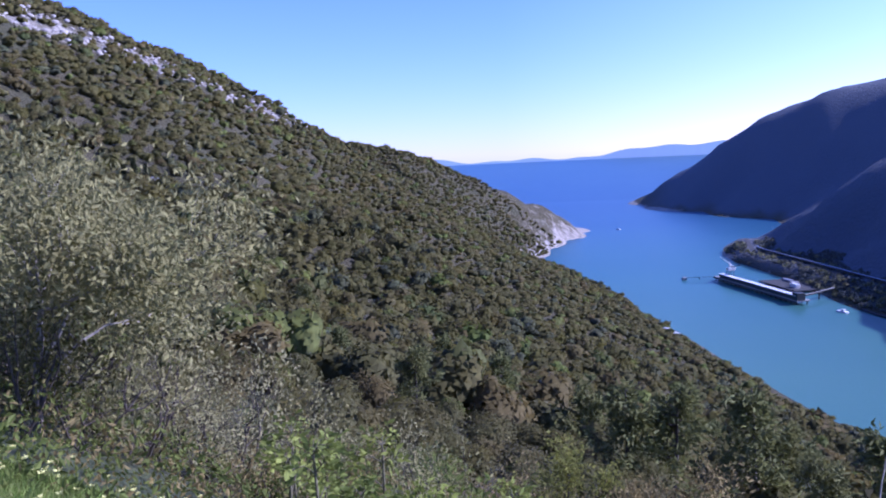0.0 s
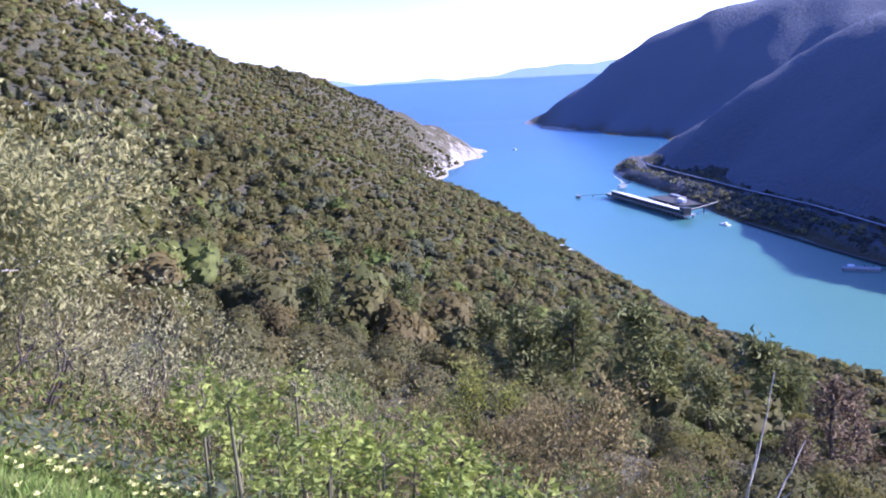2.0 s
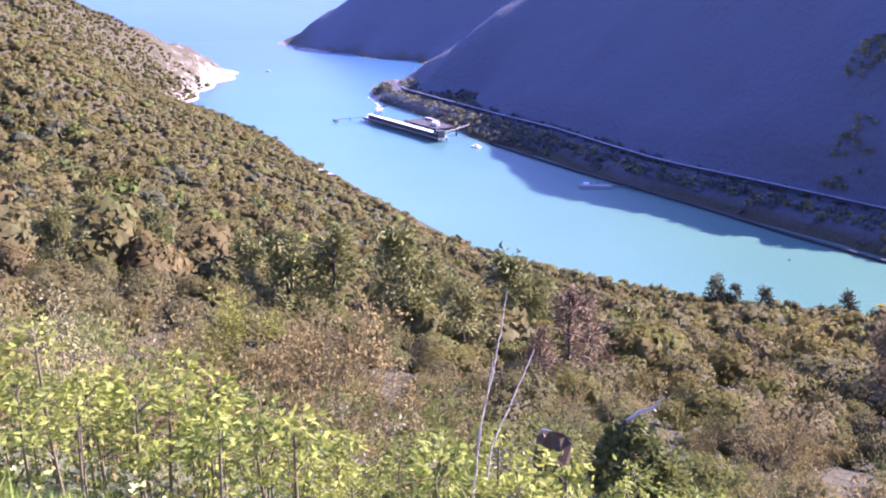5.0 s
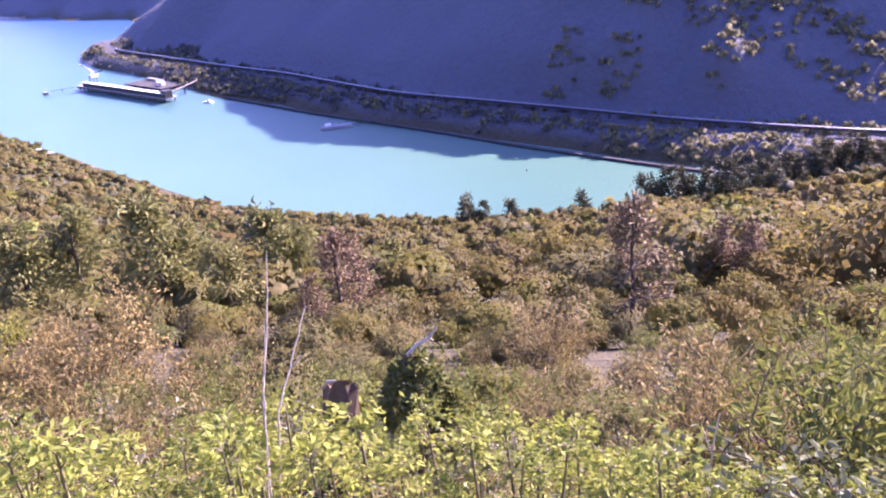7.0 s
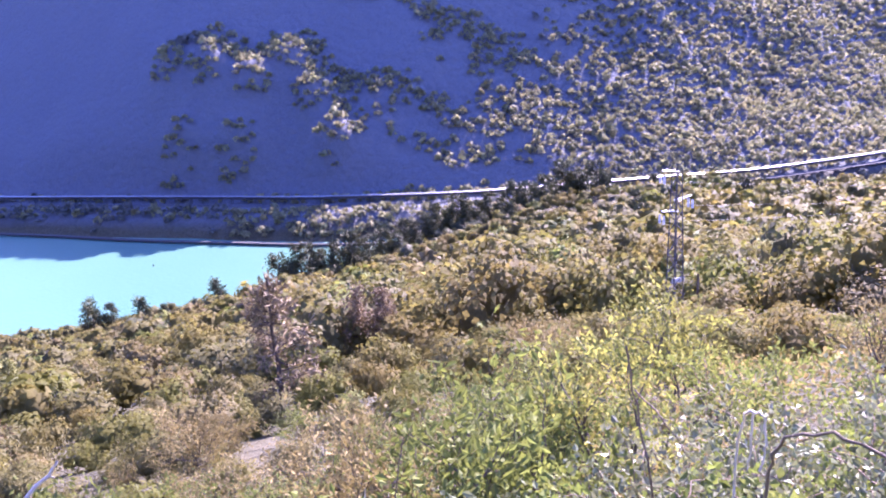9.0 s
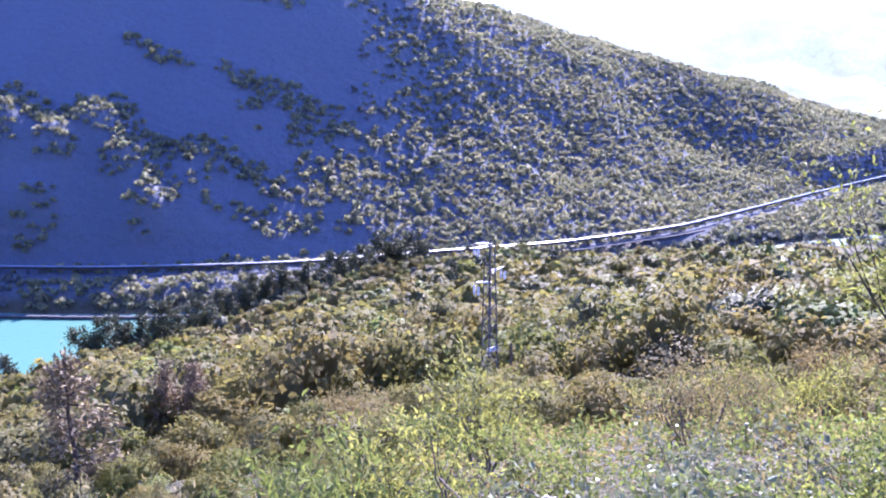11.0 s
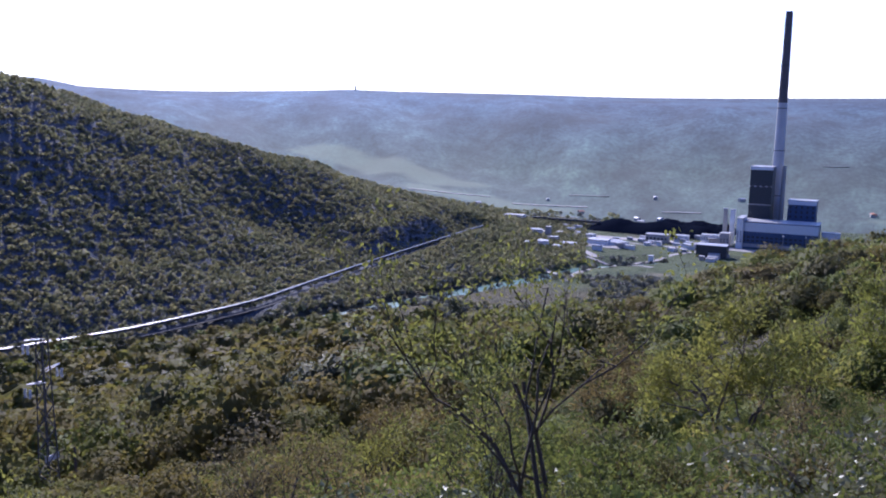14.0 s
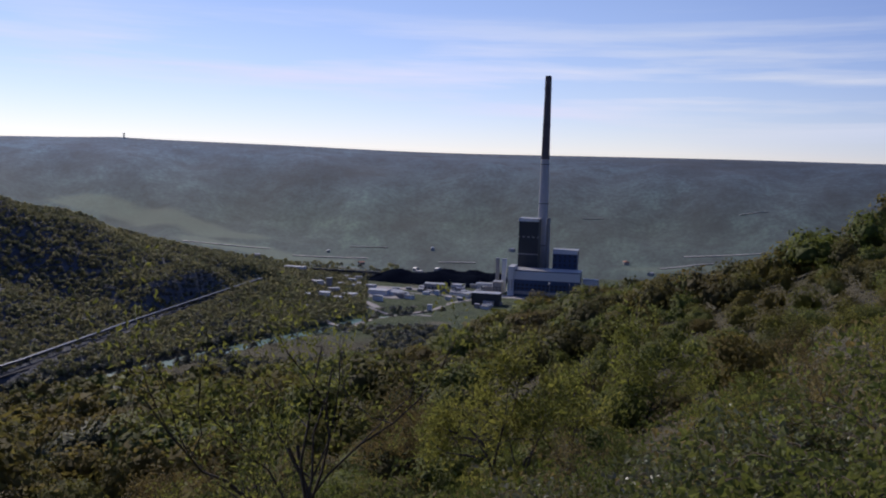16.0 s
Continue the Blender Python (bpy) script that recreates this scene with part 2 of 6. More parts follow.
def make_distance(name, colour, glow, haze=1.0, low=None, mottle=1.0):
    """Land so far off that it only reads as a tone, with haze painted as colour and glow."""
    m, n, l, b = material(name)
    # woods, clearings and crowns, drawn out along the gentle slope
    place = n.new("ShaderNodeTexCoord")
    plan = n.new("ShaderNodeSeparateXYZ")
    l.new(place.outputs["Object"], plan.inputs[0])
    arc = n.new("ShaderNodeMath")
    arc.operation = 'ARCTAN2'
    l.new(plan.outputs["X"], arc.inputs[0])
    l.new(plan.outputs["Y"], arc.inputs[1])
    along = n.new("ShaderNodeMath")
    along.operation = 'MULTIPLY'
    l.new(arc.outputs[0], along.inputs[0])
    along.inputs[1].default_value = 3000
    out = n.new("ShaderNodeVectorMath")
    out.operation = 'LENGTH'
    l.new(place.outputs["Object"], out.inputs[0])
    away = n.new("ShaderNodeMath")
    away.operation = 'MULTIPLY'
    l.new(out.outputs["Value"], away.inputs[0])
    away.inputs[1].default_value = 0.36
    shape = n.new("ShaderNodeCombineXYZ")
    l.new(along.outputs[0], shape.inputs[0])
    l.new(away.outputs[0], shape.inputs[1])
    tone = None
    for scale, detail, dark, light in ((0.0032, 5, 0.5, 1.6), (0.014, 6, 0.6, 1.4), (0.07, 3, 0.7, 1.35)):
        dark, light = 1 + (dark - 1) * mottle, 1 + (light - 1) * mottle
        no = n.new("ShaderNodeTexNoise")
        no.inputs["Scale"].default_value, no.inputs["Detail"].default_value, no.inputs["Roughness"].default_value = scale, detail, 0.6
        l.new(shape.outputs[0], no.inputs["Vector"])
        r = ramp_node(n, l, no.outputs[0], [(0.36, (dark, dark, dark)), (0.5, (1.0, 1.0, 1.0)), (0.66, (light, light * 1.02, light * 0.94))])
        tone = r.outputs[0] if tone is None else mix_color(n, l, tone, r.outputs[0], 1.0, 'MULTIPLY')
    # haze put into the colour: greener below, bluer towards the skyline
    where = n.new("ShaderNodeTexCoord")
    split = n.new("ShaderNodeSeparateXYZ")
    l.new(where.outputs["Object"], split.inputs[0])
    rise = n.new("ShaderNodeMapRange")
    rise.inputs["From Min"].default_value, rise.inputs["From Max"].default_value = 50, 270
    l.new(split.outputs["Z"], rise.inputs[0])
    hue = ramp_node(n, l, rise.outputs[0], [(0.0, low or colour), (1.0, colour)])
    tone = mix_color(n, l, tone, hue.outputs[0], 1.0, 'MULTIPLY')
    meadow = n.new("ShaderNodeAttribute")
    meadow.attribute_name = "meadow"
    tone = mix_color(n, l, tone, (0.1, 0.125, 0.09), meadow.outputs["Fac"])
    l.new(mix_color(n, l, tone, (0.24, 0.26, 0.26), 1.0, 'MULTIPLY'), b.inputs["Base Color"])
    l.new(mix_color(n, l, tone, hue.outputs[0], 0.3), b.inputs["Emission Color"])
    # haze as emission, stronger towards the sunny end
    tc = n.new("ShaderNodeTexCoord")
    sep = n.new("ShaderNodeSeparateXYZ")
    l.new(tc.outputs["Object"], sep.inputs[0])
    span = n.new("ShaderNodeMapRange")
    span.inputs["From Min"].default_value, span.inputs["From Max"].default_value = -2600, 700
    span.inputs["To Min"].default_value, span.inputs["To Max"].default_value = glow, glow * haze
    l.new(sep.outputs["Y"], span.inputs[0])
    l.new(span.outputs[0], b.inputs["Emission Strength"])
    b.inputs["Roughness"].default_value = 1.0
    return m


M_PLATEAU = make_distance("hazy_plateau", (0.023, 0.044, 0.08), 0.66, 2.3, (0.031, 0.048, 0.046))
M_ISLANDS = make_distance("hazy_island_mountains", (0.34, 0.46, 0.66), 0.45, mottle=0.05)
M_ASPHALT = plain("pale_asphalt", (0.08, 0.08, 0.08), 0.95, scale=0.5)
M_ASPHALT.node_tree.nodes["Principled BSDF"].inputs["Specular IOR Level"].default_value = 0.1
M_CONCRETE = plain("concrete", (0.34, 0.33, 0.31), 0.85, scale=0.4)
M_WHITE = plain("white_sheeting", (0.75, 0.75, 0.73), 0.5, scale=0.3, vary=0.1)
M_DARK = plain("dark_steel", (0.05, 0.055, 0.06), 0.55, 0.3, scale=0.6)
M_BLUE = plain("blue_cladding", (0.05, 0.085, 0.17), 0.5, scale=0.2)
M_GALV = plain("galvanised_steel", (0.35, 0.35, 0.35), 0.45, 0.7, scale=2)
M_COAL = plain("coal", (0.008, 0.011, 0.019), 0.8, scale=0.3)
M_ROCK = plain("pale_limestone", (0.45, 0.41, 0.36), 0.9, scale=0.06, vary=0.3, relief=0.4)

# ---- landform ----
def polar(b, d, z):
    return (d * math.sin(radians(b)), d * math.cos(radians(b)), z)


# bearing, distance, height
EYE = 188.0
NEAR_SLOPE = [polar(b, d, EYE + d * math.tan(radians(e))) for b, *col in (
    (-38, -16, -15, -10, -3, 2.5), (-20, -25, -22, -16, -9.5, -3.5), (0, -31, -27.5, -22, -17.5, -14), (20, -35.5, -31, -26.5, -22.5, -20.5),
    (42, -37, -32, -27, -22.5, -21), (60, -33, -29, -25.5, -20.5, -17.5), (78, -29, -26, -23.5, -18.5, -15.5),
    (95, -26, -24, -22, -17, -14.5), (110, -24, -21.5, -18, -13.5, -13), (125, -20, -15.5, -10.5, -8.8, -16)) for d, e in zip((12, 28, 70, 180, 330), col)]
BROW = [polar(*p) for p in ((136, 25, 184), (136, 70, 181.5), (140, 140, 172), (110, 150, 154), (116, 150, 162), (122, 110, 170.5), (128, 100, 175), (140, 300, 120), (125, 600, 40),
        (60, 430, 65), (68, 430, 74), (76, 430, 76), (92, 450, 76), (105, 420, 74), (54, 430, 53), (48, 430, 22), (35, 420, 32))]
UPHILL = [polar(*p) for p in ((180, 30, 192), (-90, 30, 193), (-140, 30, 200), (160, 120, 205), (-170, 200, 260), (-120, 200, 285), (-70, 250, 265),
          (-140, 600, 420), (-80, 700, 430), (170, 700, 330), (150, 900, 200), (-100, 1500, 500), (-150, 2000, 450), (160, 2000, 260))]
LEFT_HILL = [polar(*p) for p in ((-37.9, 560, 279), (-33.4, 640, 277), (-28.5, 900, 296), (-27.6, 760, 271), (-22.5, 880, 238), (-18.2, 1000, 213), (-30, 330, 181), (-14, 500, 110), (-14, 750, 112),
             (-5, 500, 70), (-6, 900, 55), (-8, 1250, 40), (-17, 1500, 209), (-14.8, 1530, 200), (-12.2, 1600, 177), (-10.7, 1680, 158), (-8.9, 1720, 128), (-6.5, 1790, 94), (-4.8, 1860, 66), (-3.3, 1900, 38),
             (-50, 900, 400), (-30, 1200, 260), (-25, 1900, 150), (-12, 2300, -10), (-20, 2700, -20), (-40, 3000, 60))]
NEAR_SHORE = [(-150, 1490, 0), (-134, 1500, 0), (-127, 1640, 0), (-106, 1805, 0), (-80, 1930, 2), (-58, 1985, 0), (-58, 1316, 0), (26, 985, 0), (73, 828, 0), (108, 698, 0), (136, 602, 0), (160, 550, 0), (192, 510, 0),
              (240, 456, 0), (285, 395, 0), (345, 362, 0), (400, 365, 1), (455, 350, 1), (540, 255, 1), (640, 165, 1), (780, 20, 1), (890, -130, 2), (970, -240, 3)]
BAY_BED = [(60, 1150, -14), (170, 880, -14), (245, 640, -12), (300, 520, -10), (385, 425, -5), (20, 1500, -18), (30, 1750, -20), (180, 1680, -14), (120, 1580, -14), (220, 1800, -16), (330, 2000, -12), (150, 2150, -20), (-40, 1880, -10), (-85, 1700, -9), (-90, 1560, -9), (-20, 2020, -9), (60, 2000, -22), (-150, 2500, -28), (100, 2400, -20),
           (0, 3600, -40), (-900, 3800, -40), (-300, 4900, -40), (500, 4900, -40)]
FAR_SHORE = [(180, 1480, 0), (228, 1380, 0), (238, 1200, 0), (246, 1080, 0), (262, 980, 0), (299, 887, 0), (322, 790, 0), (344, 708, 0), (367, 642, 0), (387, 582, 0),
             (407, 531, 0), (430, 455, 0), (452, 403, 0), (480, 370, 0)]
FAR_HILL = [polar(*p) for p in ((9.5, 1510, 20), (12.5, 1440, 78), (15, 1490, 130), (17.7, 1510, 182), (20.6, 1490, 226), (26, 1350, 258), (32, 1160, 272), (38.5, 1040, 304), (45, 1020, 296),
            (51, 1010, 292), (58, 1010, 296), (61, 1005, 294), (64.2, 1010, 255), (67.5, 1060, 232), (72, 1120, 207), (80, 1200, 156), (88, 1250, 110), (95, 1270, 46),
            (25, 1080, 110), (32, 930, 120), (40, 820, 130), (48, 800, 130), (56, 800, 125), (65, 850, 115), (75, 950, 90), (85, 1080, 50), (17, 1250, 60), (14, 1350, 40),
            (15, 1900, 50), (20, 1750, 160), (26, 1620, 230), (32, 1450, 240), (40, 1350, 290), (60, 1300, 250), (75, 1700, 150), (50, 2500, 250))]
FAR_CAPE = [(99, 2807, 0), (248, 2482, 0), (379, 2176, 0), (430, 1900, 10)] + [polar(*p) for p in ((4.1, 2930, 97), (5.7, 2850, 146), (7.6, 2770, 208), (9.1, 2750, 256), (12.4, 2650, 311), (17.5, 2450, 326), (24, 2300, 340),
            (10, 3300, 200), (5, 3300, 20), (3, 3300, -20))]
VALLEY = [polar(*p) for p in ((95, 800, 5), (105, 1050, 6), (105, 1400, 10), (112, 1250, 8), (118, 1400, 9), (124, 1400, 10), (135, 1300, 30), (100, 1700, 14), (112, 1800, 15), (125, 1800, 30),
          (80, 2200, 60), (92, 2500, 60), (105, 2500, 55), (120, 2400, 60), (135, 2300, 80), (68, 3000, 260), (80, 3200, 190), (95, 3300, 190), (110, 3200, 185), (125, 3100, 185), (140, 3000, 190),
          (62.7, 4300, 330), (71, 4300, 350), (76, 4300, 276), (80.6, 4300, 290), (90, 4300, 330), (96, 4300, 312), (102, 4300, 318), (107, 4300, 292), (119, 4300, 305), (130, 4300, 312), (140, 4300, 298), (160, 4300, 300))]
CONTROL = np.array([(0, 0, 186.0)] + NEAR_SLOPE + BROW + UPHILL + LEFT_HILL + NEAR_SHORE + BAY_BED + FAR_SHORE + FAR_HILL + FAR_CAPE + VALLEY, float)
SOFT = 12.0


def kernel(ax, ay, bx, by):
    return np.sqrt((ax - bx) ** 2 + (ay - by) ** 2 + SOFT ** 2)


cx, cy, cz = CONTROL.T
system = kernel(cx[:, None], cy[:, None], cx[None], cy[None])
system = np.block([[system, np.ones((len(cx), 1))], [np.ones((1, len(cx))), np.zeros((1, 1))]])
WEIGHT = np.linalg.solve(system, np.append(cz, 0.0))

ROAD = [(231, 1604, 16), (214, 1405, 16), (259, 1230, 15), (294, 1076, 15), (327, 962, 15), (346, 840, 15), (364, 744, 15), (391, 679, 15), (434, 565, 15), (468, 468, 15),
        (505, 395, 15), (537, 343, 14), (562, 321, 13), (684, 169, 12), (785, 84, 12), (995, -22, 12), (1291, -182, 12), (1362, -223, 12)]
SPURS = [(497, 646), (512, 606), (522, 563), (561, 552), (541, 514), (518, 473), (476, 546), (456, 594)]
RIVER = [(600, 225), (650, 178), (780, 40), (905, -110), (955, -175), (1000, -235), (1060, -300), (1100, -420)]


def path_distance(x, y, pts):
    """Distance from plan points to a broken line, and the height along it."""
    best = np.full(x.shape, 1e9)
    height = np.zeros(x.shape)
    for a, b in zip(pts, pts[1:]):
        dx, dy = b[0] - a[0], b[1] - a[1]
        k = np.clip(((x - a[0]) * dx + (y - a[1]) * dy) / (dx * dx + dy * dy), 0, 1)
        d = np.hypot(x - a[0] - k * dx, y - a[1] - k * dy)
        near = d < best
        best = np.where(near, d, best)
        if len(a) > 2:
            height = np.where(near, a[2] + k * (b[2] - a[2]), height)
    return best, height


def bay_middle(y):
    """The line of the bay and the river in plan: x at each y."""
    return np.interp(y, [-420, -300, -235, -110, 40, 185, 300, 400, 520, 690, 980, 1300, 1600, 3000], [1100, 1060, 1000, 905, 780, 640, 540, 430, 300, 230, 150, 60, 60, 40])


def smooth(a, b, v):
    k = np.clip((v - a) / (b - a), 0, 1)
    return k * k * (3 - 2 * k)


def waves(x, y):
    """Gullies and knolls of the hillsides."""
    z = np.zeros(np.shape(x))
    for i, (length, high) in enumerate(((310, 7), (170, 5), (83, 2.5), (41, 1.2))):
        a = 0.7 + i * 1.9
        u, v = (x * math.cos(a) + y * math.sin(a)) / length * 6.283, (y * math.cos(a) - x * math.sin(a)) / length * 6.283
        z = z + high * (np.sin(u + 1.3 * np.sin(v * 0.7 + i)) * np.cos(v * 0.9 + 0.8 * np.sin(u * 0.6)))
    return z


def terrain(x, y):
    x, y = np.asarray(x, float), np.asarray(y, float)
    z = np.full(x.shape, WEIGHT[-1])
    for a, b, w in zip(cx, cy, WEIGHT):
        z = z + w * kernel(x, y, a, b)
    r = np.hypot(x, y)
    bear = np.degrees(np.arctan2(x, y))
    z = z + waves(x, y) * (1 - smooth(1500, 2000, r) * smooth(50, 62, bear)) * smooth(60, 500, r) * smooth(2, 40, z) * 0.8
    # spurs and hollows of the far plateau's flank
    flank = smooth(1900, 2500, r) * smooth(4200, 3500, r) * smooth(62, 74, bear)
    z = z + flank * (15 * np.sin(bear * 0.5 + r / 500) + 6 * np.sin(bear * 1.1 - r / 330) + 2.5 * np.sin(bear * 2.1 + r / 190 + 1.0))
    # small spurs on the opposite slope
    for kx, ky in SPURS:
        z = z + 21 * np.exp(-((x - kx) ** 2 + (y - ky) ** 2) / 20 ** 2)
    # level edge of the path on which the camera stands
    edge = np.interp(bear, [-180, -60, -40, -27, -20, -12, 0, 10, 20, 95, 118, 131, 139, 180], [6, 5.6, 4.0, 3.05, 2.65, 2.35, 2.0, 1.65, 1.4, 1.6, 3.0, 4.6, 6.0, 6.5])
    k = smooth(edge, edge + 1.5, r)
    z = (186.05 - 0.015 * r) * (1 - k) + z * k
    d, h = path_distance(x, y, ROAD)
    k = smooth(44, 8, d)
    z = z * (1 - k) + h * k
    d, _ = path_distance(x, y, RIVER)
    k = smooth(42, 10, d)
    z = z * (1 - k) + np.minimum(z, -2.0 + np.maximum(d - 5, 0) * 0.3) * k
    return z


def mesh_object(name, verts, faces, mats, parent=None, smooth_faces=False, material_index=None):
    me = bpy.data.meshes.new(name)
    me.from_pydata([tuple(v) for v in verts], [], [tuple(f) for f in faces])
    for m in (mats if isinstance(mats, (list, tuple)) else [mats]):
        me.materials.append(m)
    if smooth_faces:
        me.polygons.foreach_set("use_smooth", np.ones(len(me.polygons), bool))
    if material_index is not None:
        me.polygons.foreach_set("material_index", np.asarray(material_index, np.int32))
    me.update()
    ob = new(name, me)
    if parent is not None:
        ob.parent = parent
    return ob


def polar_sheet(radii, bears):
    r, b = np.meshgrid(radii, np.radians(bears), indexing="ij")
    return r * np.sin(b), r * np.cos(b)


def sheet_faces(nr, nb, closed):
    i, j = np.meshgrid(np.arange(nr - 1), np.arange(nb if closed else nb - 1), indexing="ij")
    k = (j + 1) % nb
    return np.stack([i * nb + j, i * nb + k, (i + 1) * nb + k, (i + 1) * nb + j], -1).reshape(-1, 4)


radii = np.concatenate([np.linspace(0.002, 8, 22), np.geomspace(8.5, 60, 34), np.geomspace(63, 430, 90), np.arange(436, 800, 6.5), np.geomspace(808, 4800, 88)])
bears = np.concatenate([np.arange(-48, 145, 0.6), np.arange(145, 312, 3.0)])
gx, gy = polar_sheet(radii, bears)
gz = terrain(gx, gy)
bear_g, r_g = np.degrees(np.arctan2(gx, gy)), np.hypot(gx, gy)


def with_layers(ob, rock, field, wooded):
    for name, values in (("rock", rock), ("field", field), ("wooded", wooded)):
        at = ob.data.attributes.new(name, 'FLOAT', 'POINT')
        at.data.foreach_set("value", values.astype(np.float32).ravel())


spit = smooth(620, 120, np.hypot(gx + 110, gy - 1800)) * smooth(-480, -120, gx) * 0.42 + smooth(11, 4, gz) * smooth(1350, 1500, gy) * smooth(300, 100, gx) * 0.9
crest = smooth(26, 6, np.abs(gz - (290 - (r_g - 560) * 0.17))) * smooth(420, 520, r_g) * smooth(1000, 850, r_g) * smooth(-15, -22, bear_g) * smooth(-45, -37, bear_g) * 0.6
shore = smooth(3.5, 0.5, gz) * smooth(-3, -0.5, gz) * smooth(420, 480, r_g) * smooth(620, 820, gy) * 0.5
cliff = smooth(40, 8, np.hypot(gx - 905, gy - 470)) * 0.5
hazy_canopy_layer = smooth(0, 30, gx - bay_middle(gy)) * smooth(4, 12, gz) * smooth(110, 96, bear_g) * smooth(1, 4, bear_g)
valley = 0.75 * smooth(12, 6, r_g) + smooth(94, 101, bear_g) * smooth(900, 1000, r_g) * smooth(150, 144, bear_g) * smooth(60, 35, gz) + smooth(88, 92, bear_g) * smooth(1600, 1800, r_g) * smooth(120, 70, gz)
all_points = np.stack([gx, gy, gz], -1).reshape(-1, 3)
all_faces = sheet_faces(len(radii), len(bears), True)[:, ::-1]
mid_r, mid_b = r_g.ravel()[all_faces].mean(1), bear_g.ravel()[all_faces[:, 0]]
far_face = (mid_r > np.interp(mid_b, [86, 96], [2150, 1560])) & ((mid_b > 52) | (mid_b < -47))


def sub_sheet(name, faces, mat):
    used = np.unique(faces)
    index = np.zeros(len(all_points), int)
    index[used] = np.arange(len(used))
    return mesh_object(name, all_points[used], index[faces], mat, smooth_faces=True), used


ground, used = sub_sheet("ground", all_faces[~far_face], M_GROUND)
with_layers(ground, np.clip(spit + crest + shore + cliff, 0, 1).ravel()[used], np.clip(valley, 0, 1).ravel()[used], hazy_canopy_layer.ravel()[used])
tagged(ground, "scrubby hillsides falling to the bay and the valley floor", "ground", kind="structure")
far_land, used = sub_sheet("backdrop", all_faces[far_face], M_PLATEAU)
fx, fy = gx.ravel()[used], gy.ravel()[used]
open_land = np.zeros(len(used))
for line_, wide in ((((2718, 114), (2500, -40), (2330, -130), (2110, -258)), 95), (((1990, -160), (1830, -260), (1675, -387)), 75), (((1410, -950), (1330, -1010), (1238, -1076)), 45)):
    reach, _ = path_distance(fx, fy, line_)
    open_land = np.maximum(open_land, smooth(wide, wide * 0.55, reach + 14 * np.sin(fx / 31) + 10 * np.sin(fy / 23)))
far_land.data.attributes.new("meadow", 'FLOAT', 'POINT').data.foreach_set("value", (open_land * 0.6).astype(np.float32))
tagged(far_land, "hazy blue-grey wooded plateau on the skyline", "hills", kind="structure")
ib = np.radians(np.arange(-16, 13, 0.15))
ie = -0.55 + 0.25 + 0.22 * np.sin(ib * 19 + 0.4) + 0.12 * np.sin(ib * 47) + 0.05 * np.sin(ib * 121) + 0.5 * smooth(0.02, 0.14, ib)
isl = [(4940 * math.sin(b) * k, 4940 * math.cos(b) * k, EYE + 4940 * math.tan(radians(e)) * k) for b, e0 in zip(ib, ie) for e, k in ((-1.2, 0.996), (e0, 1.0))]
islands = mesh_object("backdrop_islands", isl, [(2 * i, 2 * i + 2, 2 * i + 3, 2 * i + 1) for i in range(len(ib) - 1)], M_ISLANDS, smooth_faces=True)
tagged(islands, "pale hazy island mountains beyond the open sea", "mountains", kind="structure")

wr = np.concatenate([np.linspace(420, 3200, 60), np.linspace(3250, 4900, 30)])
wb = np.arange(-50, 112, 0.75)
wx, wy = polar_sheet(wr, wb)
rr = np.hypot(wx, wy)
dip = -3.362 + (3.362 - 0.62) * np.clip((rr - 3200) / 1700, 0, 1)
wz = np.where(rr < 3200, 0.0, EYE + rr * np.tan(np.radians(dip)))
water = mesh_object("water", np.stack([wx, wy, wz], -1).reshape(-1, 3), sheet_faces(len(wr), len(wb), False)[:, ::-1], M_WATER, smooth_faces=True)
tagged(water, "calm turquoise water of the narrow sea bay", "sea", kind="structure")

# ---- woods ----
def ball(level):
    bm = bmesh.new()
    bmesh.ops.create_icosphere(bm, subdivisions=level, radius=1.0)
    v = np.array([p.co[:] for p in bm.verts])
    f = np.array([[p.index for p in q.verts] for q in bm.faces])
    bm.free()
    return v, f


def lumpy(v, rng, k=5, depth=0.35):
    """Pushes the points of a ball in and out in a few lobes."""
    out = v.copy()
    size = np.ones(len(v))
    for _ in range(k):
        d = rng.normal(size=3)
        d /= np.linalg.norm(d)
        size += depth * np.maximum(0, v @ d - 0.55) * rng.uniform(0.4, 1.6)
    size *= 1 + rng.uniform(-0.12, 0.12, len(v))
    return out * size[:, None]


